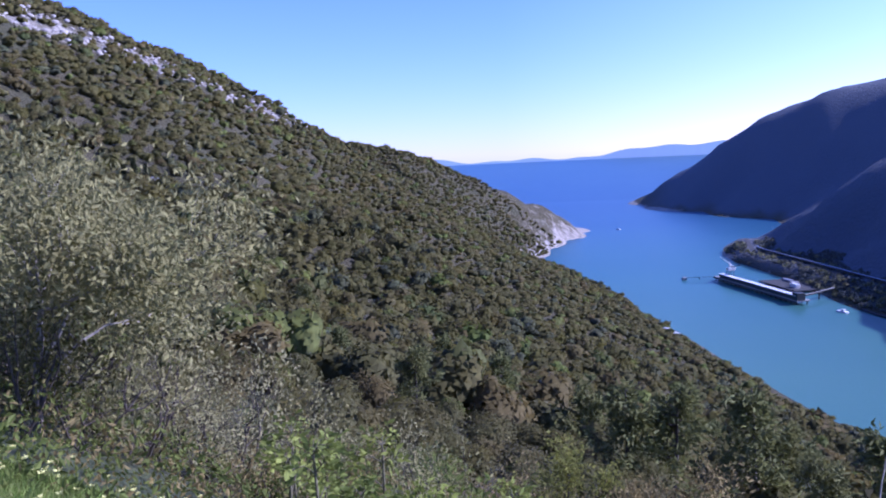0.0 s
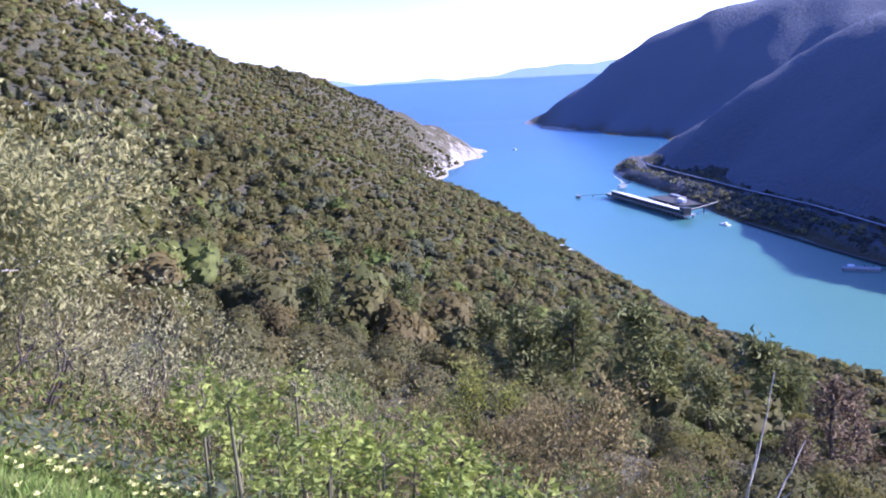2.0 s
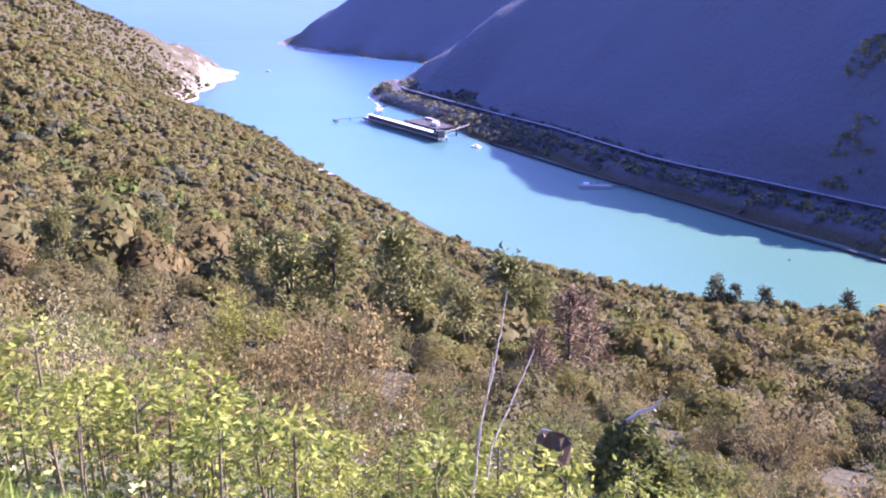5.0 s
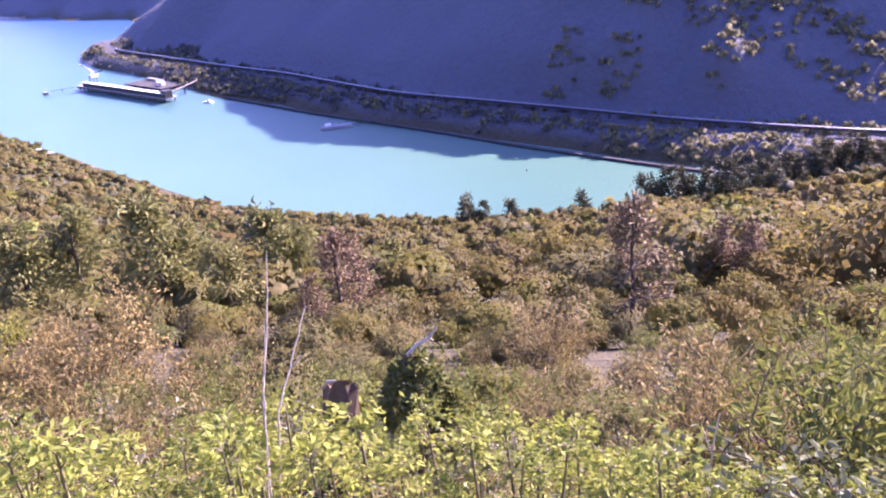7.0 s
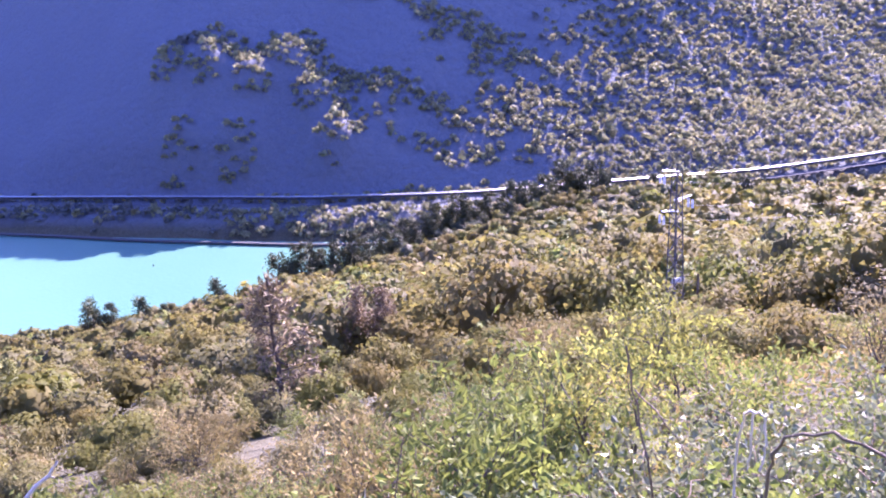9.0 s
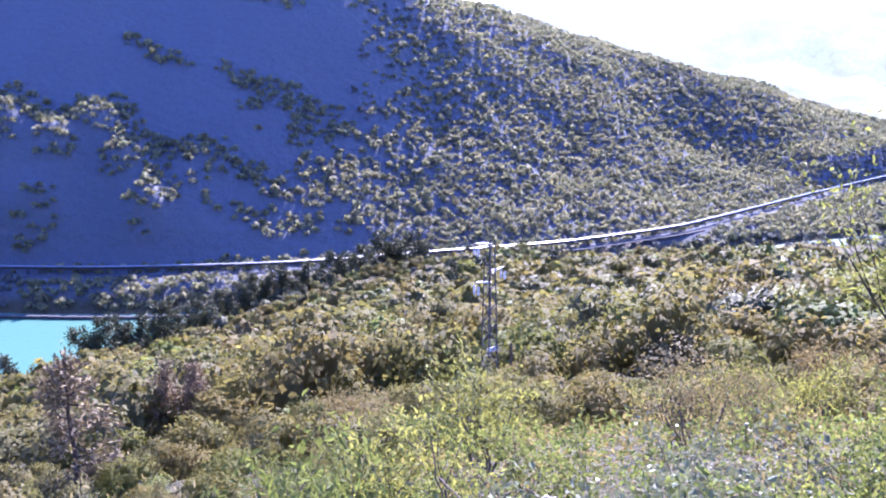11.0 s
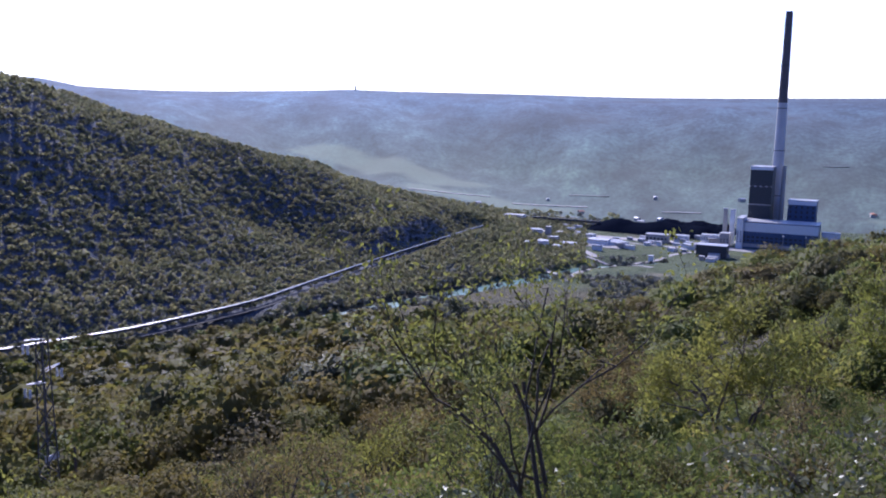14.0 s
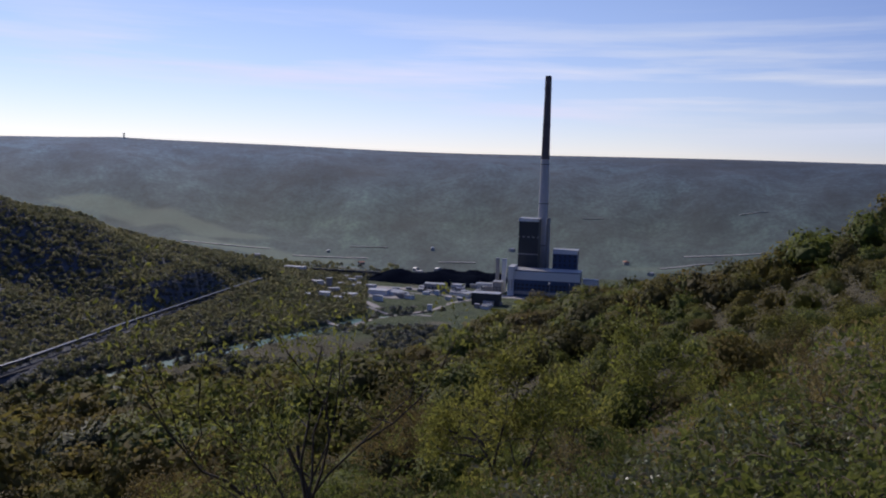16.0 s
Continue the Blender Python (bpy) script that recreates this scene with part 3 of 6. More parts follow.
def crown(rng, lobes, cover, leaf, heart=0.84, flat=0.8):
    """A bush of several rounded lobes with leaf sprays over them. About unit radius, standing on z = 0.
    Gives points, triangles and the way out of the crown at each point."""
    ball_v, ball_f = ball(1)
    centre, size = [np.array([0, 0, 0.5])], [rng.uniform(0.55, 0.7)]
    turn = rng.uniform(0, 6.283)
    for i in range(lobes - 1):
        a = turn + i * 6.283 / max(1, lobes - 1) + rng.uniform(-0.5, 0.5)
        d = rng.uniform(0.3, 0.52)
        centre.append(np.array([math.cos(a) * d, math.sin(a) * d, rng.uniform(0.25, 0.85)]))
        size.append(rng.uniform(0.42, 0.6))
    V, F, N, base = [], [], [], 0
    share = np.array(size) ** 2 / sum(q * q for q in size)
    for i, (c, r) in enumerate(zip(centre, size)):
        v = lumpy(ball_v, rng, 4, 0.3) * r * heart + c
        inside = np.zeros(len(v), bool)
        for j, (c2, r2) in enumerate(zip(centre, size)):
            if j != i:
                inside |= np.linalg.norm(v - c2, axis=1) < r2 * heart * 0.9
        f = ball_f[(v[ball_f].mean(1)[:, 2] > 0.08) & ~inside[ball_f].all(1)]
        V.append(v)
        F.append(f + base)
        N.append((v - c) / r)
        base += len(v)
        count = int(cover * share[i])
        if count:
            d = rng.normal(size=(count, 3))
            d /= np.linalg.norm(d, axis=1)[:, None]
            d[:, 2] = np.where(d[:, 2] < -0.55, -d[:, 2], d[:, 2])
            q = c + d * (r * rng.uniform(max(heart, 0.66), 1.08, count))[:, None]
            pts = cards(rng, q, d + rng.normal(size=(count, 3)) * 0.38, leaf)
            V.append(pts.reshape(-1, 3))
            F.append(base + np.arange(count * 3).reshape(-1, 3))
            N.append(np.repeat(d, 3, 0))
            base += count * 3
    v, n = np.concatenate(V), np.concatenate(N)
    whole = v - np.array([0, 0, 0.35])
    n = n * 0.28 + whole * 0.5 + np.array([0, 0, 0.45])
    n /= np.linalg.norm(n, axis=1)[:, None] + 1e-6
    v[:, 2] *= flat + 0.15
    return v, np.concatenate(F), n


def stone(rng):
    v, f = ball(1)
    v = lumpy(v, rng) * 0.86
    v[:, 2] = v[:, 2] * 0.6 + 0.3
    return v, f, v


def cards(rng, c, n, leaf):
    """Three-cornered sprays of leaves round the points c, facing n."""
    n = n / np.linalg.norm(n, axis=1)[:, None]
    u = np.cross(n, rng.normal(size=n.shape))
    u /= np.linalg.norm(u, axis=1)[:, None]
    w = np.cross(n, u)
    s = leaf * rng.uniform(0.6, 1.4, len(c))[:, None]
    return np.stack([c + u * s, c - u * s * 0.5 + w * s * 0.8, c - u * s * 0.5 - w * s * 0.8], 1)


def loose(rng, count, leaf):
    """An airy crown of leaf sprays that lets light through."""
    d = rng.normal(size=(count, 3))
    d /= np.linalg.norm(d, axis=1)[:, None]
    d[:, 2] = np.abs(d[:, 2]) * 1.2 - 0.25
    pts = cards(rng, d * rng.uniform(0.6, 1.05, count)[:, None], d + rng.normal(size=(count, 3)) * 0.6, leaf).reshape(-1, 3)
    out = pts + np.array([0, 0, 0.15])
    out /= np.linalg.norm(out, axis=1)[:, None]
    pts[:, 2] = pts[:, 2] * 0.9 + 0.5
    return pts, np.arange(count * 3).reshape(-1, 3), out * 0.2 + np.array([0, 0, 0.12])


def set_outward(me, ways):
    """Stores at each point the way out of its crown."""
    at = me.attributes.new("outward", 'FLOAT_VECTOR', 'POINT')
    at.data.foreach_set("vector", np.ascontiguousarray(ways, np.float32).ravel())


def woods(name, places, sizes, templates, mats, kinds, label, rng):
    """Many bushes joined in one object, each with a tint of its own."""
    pick = rng.integers(0, len(templates), len(places))
    V, F, T, K, N, base = [], [], [], [], [], 0
    for i, (v, f, out) in enumerate(templates):
        s = np.where(pick == i)[0]
        if not len(s):
            continue
        a = rng.uniform(0, 6.283, len(s))
        c, q = np.cos(a), np.sin(a)
        sc = sizes[s][:, None]
        tall = rng.uniform(0.75, 1.25, len(s))[:, None]
        x = (v[None, :, 0] * c[:, None] - v[None, :, 1] * q[:, None]) * sc + places[s, 0][:, None]
        y = (v[None, :, 0] * q[:, None] + v[None, :, 1] * c[:, None]) * sc + places[s, 1][:, None]
        z = v[None, :, 2] * sc * tall + places[s, 2][:, None]
        V.append(np.stack([x, y, z], -1).reshape(-1, 3))
        F.append((f[None] + (base + np.arange(len(s)) * len(v))[:, None, None]).reshape(-1, 3))
        stand_tone = 0.5 + 0.22 * np.sin(places[s, 0] / 23 + 1.4 * np.sin(places[s, 1] / 31)) + 0.22 * np.sin(places[s, 1] / 17 + places[s, 0] / 40)
        T.append(np.repeat((stand_tone + rng.normal(0, 0.22, len(s))) % 1.0, len(v)))
        K.append(np.repeat(kinds[s], len(f)))
        N.append(np.stack([out[None, :, 0] * c[:, None] - out[None, :, 1] * q[:, None], out[None, :, 0] * q[:, None] + out[None, :, 1] * c[:, None], np.broadcast_to(out[None, :, 2], (len(s), len(v)))], -1).reshape(-1, 3))
        base += len(s) * len(v)
    V, F, T, K = np.concatenate(V), np.concatenate(F), np.concatenate(T), np.concatenate(K)
    me = bpy.data.meshes.new(name)
    me.vertices.add(len(V))
    me.vertices.foreach_set("co", V.astype(np.float32).ravel())
    me.loops.add(len(F) * 3)
    me.loops.foreach_set("vertex_index", F.astype(np.int32).ravel())
    me.polygons.add(len(F))
    me.polygons.foreach_set("loop_start", np.arange(0, len(F) * 3, 3, dtype=np.int32))
    me.polygons.foreach_set("loop_total", np.full(len(F), 3, np.int32))
    me.polygons.foreach_set("material_index", K.astype(np.int32))
    for m in mats:
        me.materials.append(m)
    at = me.attributes.new("tint", 'FLOAT', 'POINT')
    at.data.foreach_set("value", T.astype(np.float32))
    set_outward(me, np.concatenate(N))
    me.update()
    me.validate()
    ob = new(name, me)
    return tagged(ob, label, "bushes", kind="stuff")


def scatter(rng, b0, b1, r0, r1, spacing, low=2.0):
    """Plan points with even density on land between two bearings and distances."""
    rows = int((r1 - r0) / spacing)
    r = r0 + (np.arange(rows) + 0.5) * spacing
    count = np.maximum(1, (r * radians(b1 - b0) / spacing).astype(int))
    k = np.concatenate([np.arange(c) for c in count])
    r, c = np.repeat(r, count), np.repeat(count, count)
    n = len(r)
    b = np.radians(b0 + (k + rng.uniform(0, 1, n)) / c * (b1 - b0))
    r = r + rng.uniform(-0.5, 0.5, n) * spacing
    x, y = r * np.sin(b), r * np.cos(b)
    z = terrain(x, y)
    d, _ = path_distance(x, y, ROAD)
    d2, _ = path_distance(x, y, RIVER)
    ok = (z > low) & (d > 9) & (d2 > 9)
    return np.stack([x, y, z], -1)[ok]


def seen_from(p, eye=(0, 0, EYE), lift=7.0, steps=40):
    """Keeps the plants that the land does not hide from the view point's path."""
    k = np.linspace(0.08, 0.97, steps)
    ok = np.ones(len(p), bool)
    for t in k:
        z = terrain(p[:, 0] * t, p[:, 1] * t)
        ok &= z < eye[2] + (p[:, 2] + lift - eye[2]) * t + 2.0
    return p[ok]


rng = np.random.default_rng(5)
far_templates = [crown(rng, 3, 26, 0.3, 0.88, 0.55) for _ in range(10)]
loose_templates = [loose(rng, 26, 0.46) for _ in range(10)]
mid_templates = [crown(rng, 4, 340, 0.105, 0.76) for _ in range(10)]
budding_templates = [crown(rng, 4, 740, 0.06, 0.42) for _ in range(12)]
light_templates = [crown(rng, 3, 116, 0.165, 0.6, 0.7) for _ in range(12)]
near_templates = [crown(rng, 4, 1100, 0.05, 0.4) for _ in range(12)]
fine_templates = [crown(rng, 5, 1700, 0.042, 0.35) for _ in range(10)]


def species(p, rng):
    """0 evergreen oak, 1 budding deciduous, 2 pine: by bearing and chance."""
    b = np.degrees(np.arctan2(p[:, 0], p[:, 1]))
    share = 0.08 + 0.74 * smooth(18, 50, b + rng.normal(0, 8, len(b))) * (1 - 0.65 * smooth(92, 108, b))
    u = rng.uniform(0, 1, len(p))
    fresh = 0.35 * smooth(85, 110, b) + 0.06
    kind = np.where(u < share, 1, np.where(u < share + 0.07 - 0.05 * smooth(18, 45, b), 2, 0))
    kind = np.where(rng.uniform(0, 1, len(p)) < fresh, 3, kind)
    brow = (np.hypot(p[:, 0], p[:, 1]) > 385) & (b > 43) & (b < 67) & (rng.uniform(0, 1, len(p)) < 0.85)
    close = np.hypot(p[:, 0], p[:, 1]) < 75
    return np.where(brow, 2, np.where(close & (kind == 2), 0, kind))


def broader(p):
    """Rounder, wider bushes on the slope that faces the works."""
    return 1 + 0.5 * smooth(28, 45, np.degrees(np.arctan2(p[:, 0], p[:, 1])))


p = np.concatenate([scatter(rng, -42, 64, 13, 22, 2.7), scatter(rng, -42, 102, 22, 75, 4.3), scatter(rng, 102, 142, 22, 75, 3.2)])
q = p[np.hypot(p[:, 0], p[:, 1]) < 42]
p = p[np.hypot(p[:, 0], p[:, 1]) >= 42]
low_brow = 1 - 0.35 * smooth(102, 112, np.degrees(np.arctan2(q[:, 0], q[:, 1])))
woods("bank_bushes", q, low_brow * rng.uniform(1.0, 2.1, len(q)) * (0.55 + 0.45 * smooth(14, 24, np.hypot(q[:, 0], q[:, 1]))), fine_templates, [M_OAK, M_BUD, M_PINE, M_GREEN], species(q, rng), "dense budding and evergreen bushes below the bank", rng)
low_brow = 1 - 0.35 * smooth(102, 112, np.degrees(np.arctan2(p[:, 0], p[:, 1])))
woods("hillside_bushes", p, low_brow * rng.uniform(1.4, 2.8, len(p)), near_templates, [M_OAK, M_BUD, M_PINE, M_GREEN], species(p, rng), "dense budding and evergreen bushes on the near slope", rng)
p = seen_from(np.concatenate([scatter(rng, -42, 30, 75, 170, 4.6), scatter(rng, 30, 104, 75, 170, 6.3), scatter(rng, 104, 142, 75, 170, 3.8)]))
turned = np.degrees(np.arctan2(p[:, 0], p[:, 1]))
for name, q, templates, label in (("hillside_scrub", p[turned < 27], mid_templates, "evergreen scrub covering the hillside above the bay"), ("hillside_thicket", p[turned >= 27], budding_templates, "budding yellowish and green thicket on the hillside")):
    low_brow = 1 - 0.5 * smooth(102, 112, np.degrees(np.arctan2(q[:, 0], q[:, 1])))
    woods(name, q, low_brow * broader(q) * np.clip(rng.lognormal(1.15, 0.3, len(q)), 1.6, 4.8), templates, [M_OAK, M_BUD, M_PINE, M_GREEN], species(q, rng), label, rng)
p = seen_from(np.concatenate([scatter(rng, -42, 30, 170, 330, 5.0), scatter(rng, 30, 142, 170, 330, 6.2)]))
woods("lower_hillside_scrub", p, broader(p) * np.clip(rng.lognormal(1.2, 0.3, len(p)), 1.7, 5.2), light_templates, [M_OAK, M_BUD, M_PINE, M_GREEN], species(p, rng), "evergreen and budding scrub lower down the hillside", rng)
p = seen_from(np.concatenate([scatter(rng, -42, 60, 330, 1750, 6.4), scatter(rng, 60, 130, 330, 640, 6.4)]))
p = p[p[:, 0] < bay_middle(p[:, 1])]
rr_ = np.hypot(p[:, 0], p[:, 1])
bb_ = np.degrees(np.arctan2(p[:, 0], p[:, 1]))
crest_ = smooth(26, 6, np.abs(p[:, 2] - (290 - (rr_ - 560) * 0.17))) * smooth(-15, -22, bb_) * smooth(420, 520, rr_) * smooth(1000, 850, rr_) * 0.55
bare = crest_ + np.exp(-((p[:, 0] + 100) ** 2 + (p[:, 1] - 1800) ** 2) / 280 ** 2) * 0.85
p = p[rng.uniform(0, 1, len(p)) > bare]
q = p[np.hypot(p[:, 0], p[:, 1]) < 500]
p = p[np.hypot(p[:, 0], p[:, 1]) >= 500]
woods("brow_scrub", q, np.clip(rng.lognormal(1.15, 0.32, len(q)), 1.6, 5.4), light_templates, [M_OAK, M_BUD, M_PINE, M_GREEN], species(q, rng), "budding and evergreen scrub along the brow of the slope", rng)
woods("distant_scrub", p, np.clip(rng.lognormal(1.42, 0.36, len(p)), 2.0, 8.0), far_templates, [M_OAK, M_BUD, M_PINE, M_GREEN], species(p, rng), "grey-green scrub on the long hillside above the bay", rng)
p = seen_from(np.concatenate([scatter(rng, 6, 106, 520, 1560, 6.6), scatter(rng, 60, 104, 1400, 1700, 14.0)]))
p = p[(p[:, 0] > bay_middle(p[:, 1]))]
# thin where the slope turns from the sun; spurs carry the lit leaf tone
ob_ = np.degrees(np.arctan2(p[:, 0], p[:, 1]))
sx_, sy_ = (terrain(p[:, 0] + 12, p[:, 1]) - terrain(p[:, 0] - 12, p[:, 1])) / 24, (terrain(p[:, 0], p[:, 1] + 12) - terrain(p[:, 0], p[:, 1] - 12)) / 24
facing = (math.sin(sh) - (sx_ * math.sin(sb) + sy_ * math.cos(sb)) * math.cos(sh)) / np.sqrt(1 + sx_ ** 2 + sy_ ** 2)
stand_ = 0.5 + 0.5 * np.sin(p[:, 0] / 21 + 1.7 * np.sin(p[:, 1] / 29)) * np.cos(p[:, 2] / 15)
spur = np.min([np.hypot(p[:, 0] - kx, p[:, 1] - ky) for kx, ky in SPURS], axis=0) < 17
keep = spur | ((p[:, 2] < 17) & (rng.uniform(0, 1, len(p)) < 0.3)) | (rng.uniform(0, 1, len(p)) < np.maximum(1.0 * smooth(0.0, 0.1, facing), 0.85 * smooth(60, 66, ob_)))
keep &= (p[:, 2] < 24) | spur | (ob_ > 37)
keep &= (p[:, 2] > 24) | (ob_ > 63) | (rng.uniform(0, 1, len(p)) < 0.12 + 0.88 * smooth(0.04, 0.12, facing))
p, spur, facing, ob_ = p[keep], spur[keep], facing[keep], ob_[keep]
# leaf tone by sun facing: pale lit copy, else the duller one
woods("opposite_woods", p, np.where(spur, rng.uniform(2.6, 4.4, len(p)), rng.uniform(2.3, 4.6, len(p))), loose_templates, [M_FAR, M_FAR_LIT], (spur | ((facing > -0.02) & (ob_ > 40)) | ((p[:, 2] < 17) & (rng.uniform(0, 1, len(p)) < 0.35))).astype(int), "dark woods on the steep shaded slope across the bay", rng)


# groves and hedges of the valley floor
p = np.concatenate([scatter(rng, 95, 112, 640, 1020, 8.5, low=3.0), scatter(rng, 97, 146, 1020, 1750, 11.0, low=3.0)])
field_wave = np.sin(p[:, 0] / 61 + 1.5 * np.sin(p[:, 1] / 83)) + np.sin(p[:, 1] / 47 + p[:, 0] / 140)
p = seen_from(p[(field_wave > 0.35) | (np.hypot(p[:, 0], p[:, 1]) < 1020)])
works = (np.abs(p[:, 0] - 1200) < 140) & (p[:, 1] < -200) & (p[:, 1] > -760)
p = p[~works]
p = p[rng.uniform(0, 1, len(p)) < smooth(1720, 1420, np.hypot(p[:, 0], p[:, 1]))]
woods("valley_groves", p, rng.uniform(2.5, 5.5, len(p)), loose_templates, [M_FAR, M_FAR_LIT], rng.integers(0, 2, len(p)), "groves and hedges on the valley floor", rng)

# thickets along the river
q = []
for a, b in zip(RIVER, RIVER[1:]):
    n = int(math.dist(a, b) / 2.2)
    k = rng.uniform(0, 1, n)
    side = rng.choice([-1, 1], n) * rng.uniform(11, 26, n)
    dx, dy = (b[0] - a[0]) / math.dist(a, b), (b[1] - a[1]) / math.dist(a, b)
    q.append(np.stack([a[0] + (b[0] - a[0]) * k - dy * side, a[1] + (b[1] - a[1]) * k + dx * side], -1))
q = np.concatenate(q)
q = np.column_stack([q, terrain(q[:, 0], q[:, 1])])
q = q[(q[:, 2] > 0.5) & ((q[:, 0] < 850) | (rng.uniform(0, 1, len(q)) < 0.45))]
woods("river_thickets", q, rng.uniform(3.0, 5.0, len(q)), loose_templates, [M_FAR], np.zeros(len(q), int), "thickets along the banks of the narrow river", rng)

# bare rocks along the ridge and the point of the spit
stone_templates = [stone(rng) for _ in range(8)]
p = np.concatenate([scatter(rng, -39, -19, 470, 980, 6.0), scatter(rng, -8, 2, 1600, 1950, 9.0, low=0.8)])
rr_ = np.hypot(p[:, 0], p[:, 1])
on_ridge = (np.abs(p[:, 2] - (290 - (rr_ - 560) * 0.17)) < 17) & (rr_ < 1000)
p = p[np.where(rr_ < 1000, on_ridge & (rng.uniform(0, 1, len(p)) < 0.75), (p[:, 2] < 9) & (rng.uniform(0, 1, len(p)) < 0.35))]
rocks_ = woods("ridge_rocks", p, rng.uniform(0.8, 3.2, len(p)), stone_templates, [M_ROCK], np.zeros(len(p), int), "pale limestone rocks along the bare ridge", rng)
tagged(rocks_, "pale limestone rocks along the bare ridge", "rocks", kind="stuff")

# ---- plants close by ----
def tube(points, radii, sides):
    """A tapered stem along points."""
    p = np.asarray(points, float)
    d = np.gradient(p, axis=0)
    d /= np.linalg.norm(d, axis=1)[:, None] + 1e-9
    ref = np.array([0.31, 0.17, 0.93]) if abs(d[0] @ np.array([0.31, 0.17, 0.93])) < 0.9 else np.array([1.0, 0, 0])
    u = np.cross(d, ref)
    u /= np.linalg.norm(u, axis=1)[:, None]
    w = np.cross(d, u)
    a = np.linspace(0, 6.2832, sides, endpoint=False)
    ring = u[:, None] * np.cos(a)[None, :, None] + w[:, None] * np.sin(a)[None, :, None]
    v = p[:, None] + ring * np.asarray(radii)[:, None, None]
    n = len(p)
    i, j = np.meshgrid(np.arange(n - 1), np.arange(sides), indexing="ij")
    k = (j + 1) % sides
    f = np.stack([i * sides + j, i * sides + k, (i + 1) * sides + k, (i + 1) * sides + j], -1).reshape(-1, 4)
    return v.reshape(-1, 3), f


class Build:
    """Gathers tubes and leaves for one mesh."""

    def __init__(self):
        self.v, self.f, self.n = [], [], 0

    def add(self, v, f):
        self.v.append(np.asarray(v, float))
        self.f += [tuple(int(q) + self.n for q in row) for row in f]
        self.n += len(v)

    def mesh(self, name, mat, smooth_faces=False, tint=None):
        me = bpy.data.meshes.new(name)
        v = np.concatenate(self.v)
        me.from_pydata(v.tolist(), [], self.f)
        me.materials.append(mat)
        if smooth_faces:
            me.polygons.foreach_set("use_smooth", np.ones(len(me.polygons), bool))
        me.update()
        return me


def part(name, me, parent, label=""):
    ob = new(name, me)
    ob.parent = parent
    if label:
        ob["label"] = label
    return ob


def blades(rng, centres, ways, length, width, fold=0.25):
    """Leaves as folded lozenges of four points at the centres, pointing along ways."""
    n = len(centres)
    d = ways + rng.normal(size=(n, 3)) * 0.55
    d /= np.linalg.norm(d, axis=1)[:, None]
    s = np.cross(d, rng.normal(size=(n, 3)))
    s /= np.linalg.norm(s, axis=1)[:, None]
    up = np.cross(s, d)
    L = length * rng.uniform(0.6, 1.35, n)[:, None]
    W = width * rng.uniform(0.7, 1.3, n)[:, None]
    mid = centres + d * L * 0.5
    v = np.stack([centres, mid + s * W * 0.5 + up * W * fold, centres + d * L, mid - s * W * 0.5 + up * W * fold], 1).reshape(-1, 3)
    i = np.arange(n)[:, None] * 4
    f = np.concatenate([i + np.array([[0, 1, 2]]), i + np.array([[0, 2, 3]])])
    return v, f


def grow(rng, wood, start, way, length, radius, depth, tips, wander=0.25, split=(2, 4), lift=0.15, sides=5, shrink=0.62):
    """One branch and its branches; collects points and directions for leaves."""
    n = 4 if depth else 2
    pts, d = [np.array(start, float)], np.array(way, float)
    for _ in range(n):
        d = d + rng.normal(size=3) * wander + np.array([0, 0, lift])
        d /= np.linalg.norm(d)
        pts.append(pts[-1] + d * length / n)
    radii = np.linspace(radius, radius * 0.55, n + 1)
    wood.add(*tube(pts, radii, sides))
    if depth <= 1:
        for k in range(1, n + 1):
            tips.append((pts[k], d))
    if depth == 0:
        return
    for _ in range(rng.integers(split[0], split[1] + 1)):
        k = rng.integers(max(1, n - 2), n + 1)
        side = d + rng.normal(size=3) * 0.75
        side /= np.linalg.norm(side)
        grow(rng, wood, pts[k], side, length * rng.uniform(shrink - 0.12, shrink + 0.15), radii[k] * 0.7, depth - 1, tips, wander, split, lift, max(3, sides - 1), shrink)


def shrub(name, seed, height, stems, depth, leaf_mat, wood_mat, per_tip, leaf, spread=0.6, scatter_out=0.12, wood_r=0.011, aspect=0.45, split=(2, 4), lift=0.15, wander=0.25):
    """A shrub or small tree with woody stems and foliage. Stands at the origin."""
    rng = np.random.default_rng(seed)
    root = new(name)
    root.empty_display_size = 0.2
    wood, tips = Build(), []
    for i in range(stems):
        a = i * 6.283 / stems + rng.uniform(-0.5, 0.5)
        tilt = spread * rng.uniform(0.3, 1.0) if stems > 1 else 0.06
        d = np.array([math.cos(a) * tilt, math.sin(a) * tilt, 1.0])
        grow(rng, wood, (math.cos(a) * 0.05 * stems * 0.3, math.sin(a) * 0.05 * stems * 0.3, -0.15), d / np.linalg.norm(d), height * (0.5 if depth > 1 else 0.8), wood_r * height, depth, tips, wander, split, lift)
    part("woody_frame", wood.mesh("woody_frame", wood_mat, True), root)
    t = np.array([p for p, _ in tips])
    w = np.array([d for _, d in tips])
    c = np.repeat(t, per_tip, 0) + rng.normal(size=(len(t) * per_tip, 3)) * scatter_out
    fol = Build()
    fol.add(*blades(rng, c, np.repeat(w, per_tip, 0) + rng.normal(size=(len(c), 3)) * 0.6, leaf, leaf * aspect))
    me = fol.mesh("foliage", leaf_mat)
    set_outward(me, outward_from(c, t.mean(0) - np.array([0, 0, 0.15 * height])))
    tagged(part("foliage", me, root), kind="stuff")
    return root


def outward_from(points, centre, weight=0.2):
    """Ways out of a crown round a centre, for leaves of four points each."""
    d = points - centre
    d = d / (np.linalg.norm(d, axis=1)[:, None] + 1e-6) * weight
    return np.repeat(d, 4, 0)


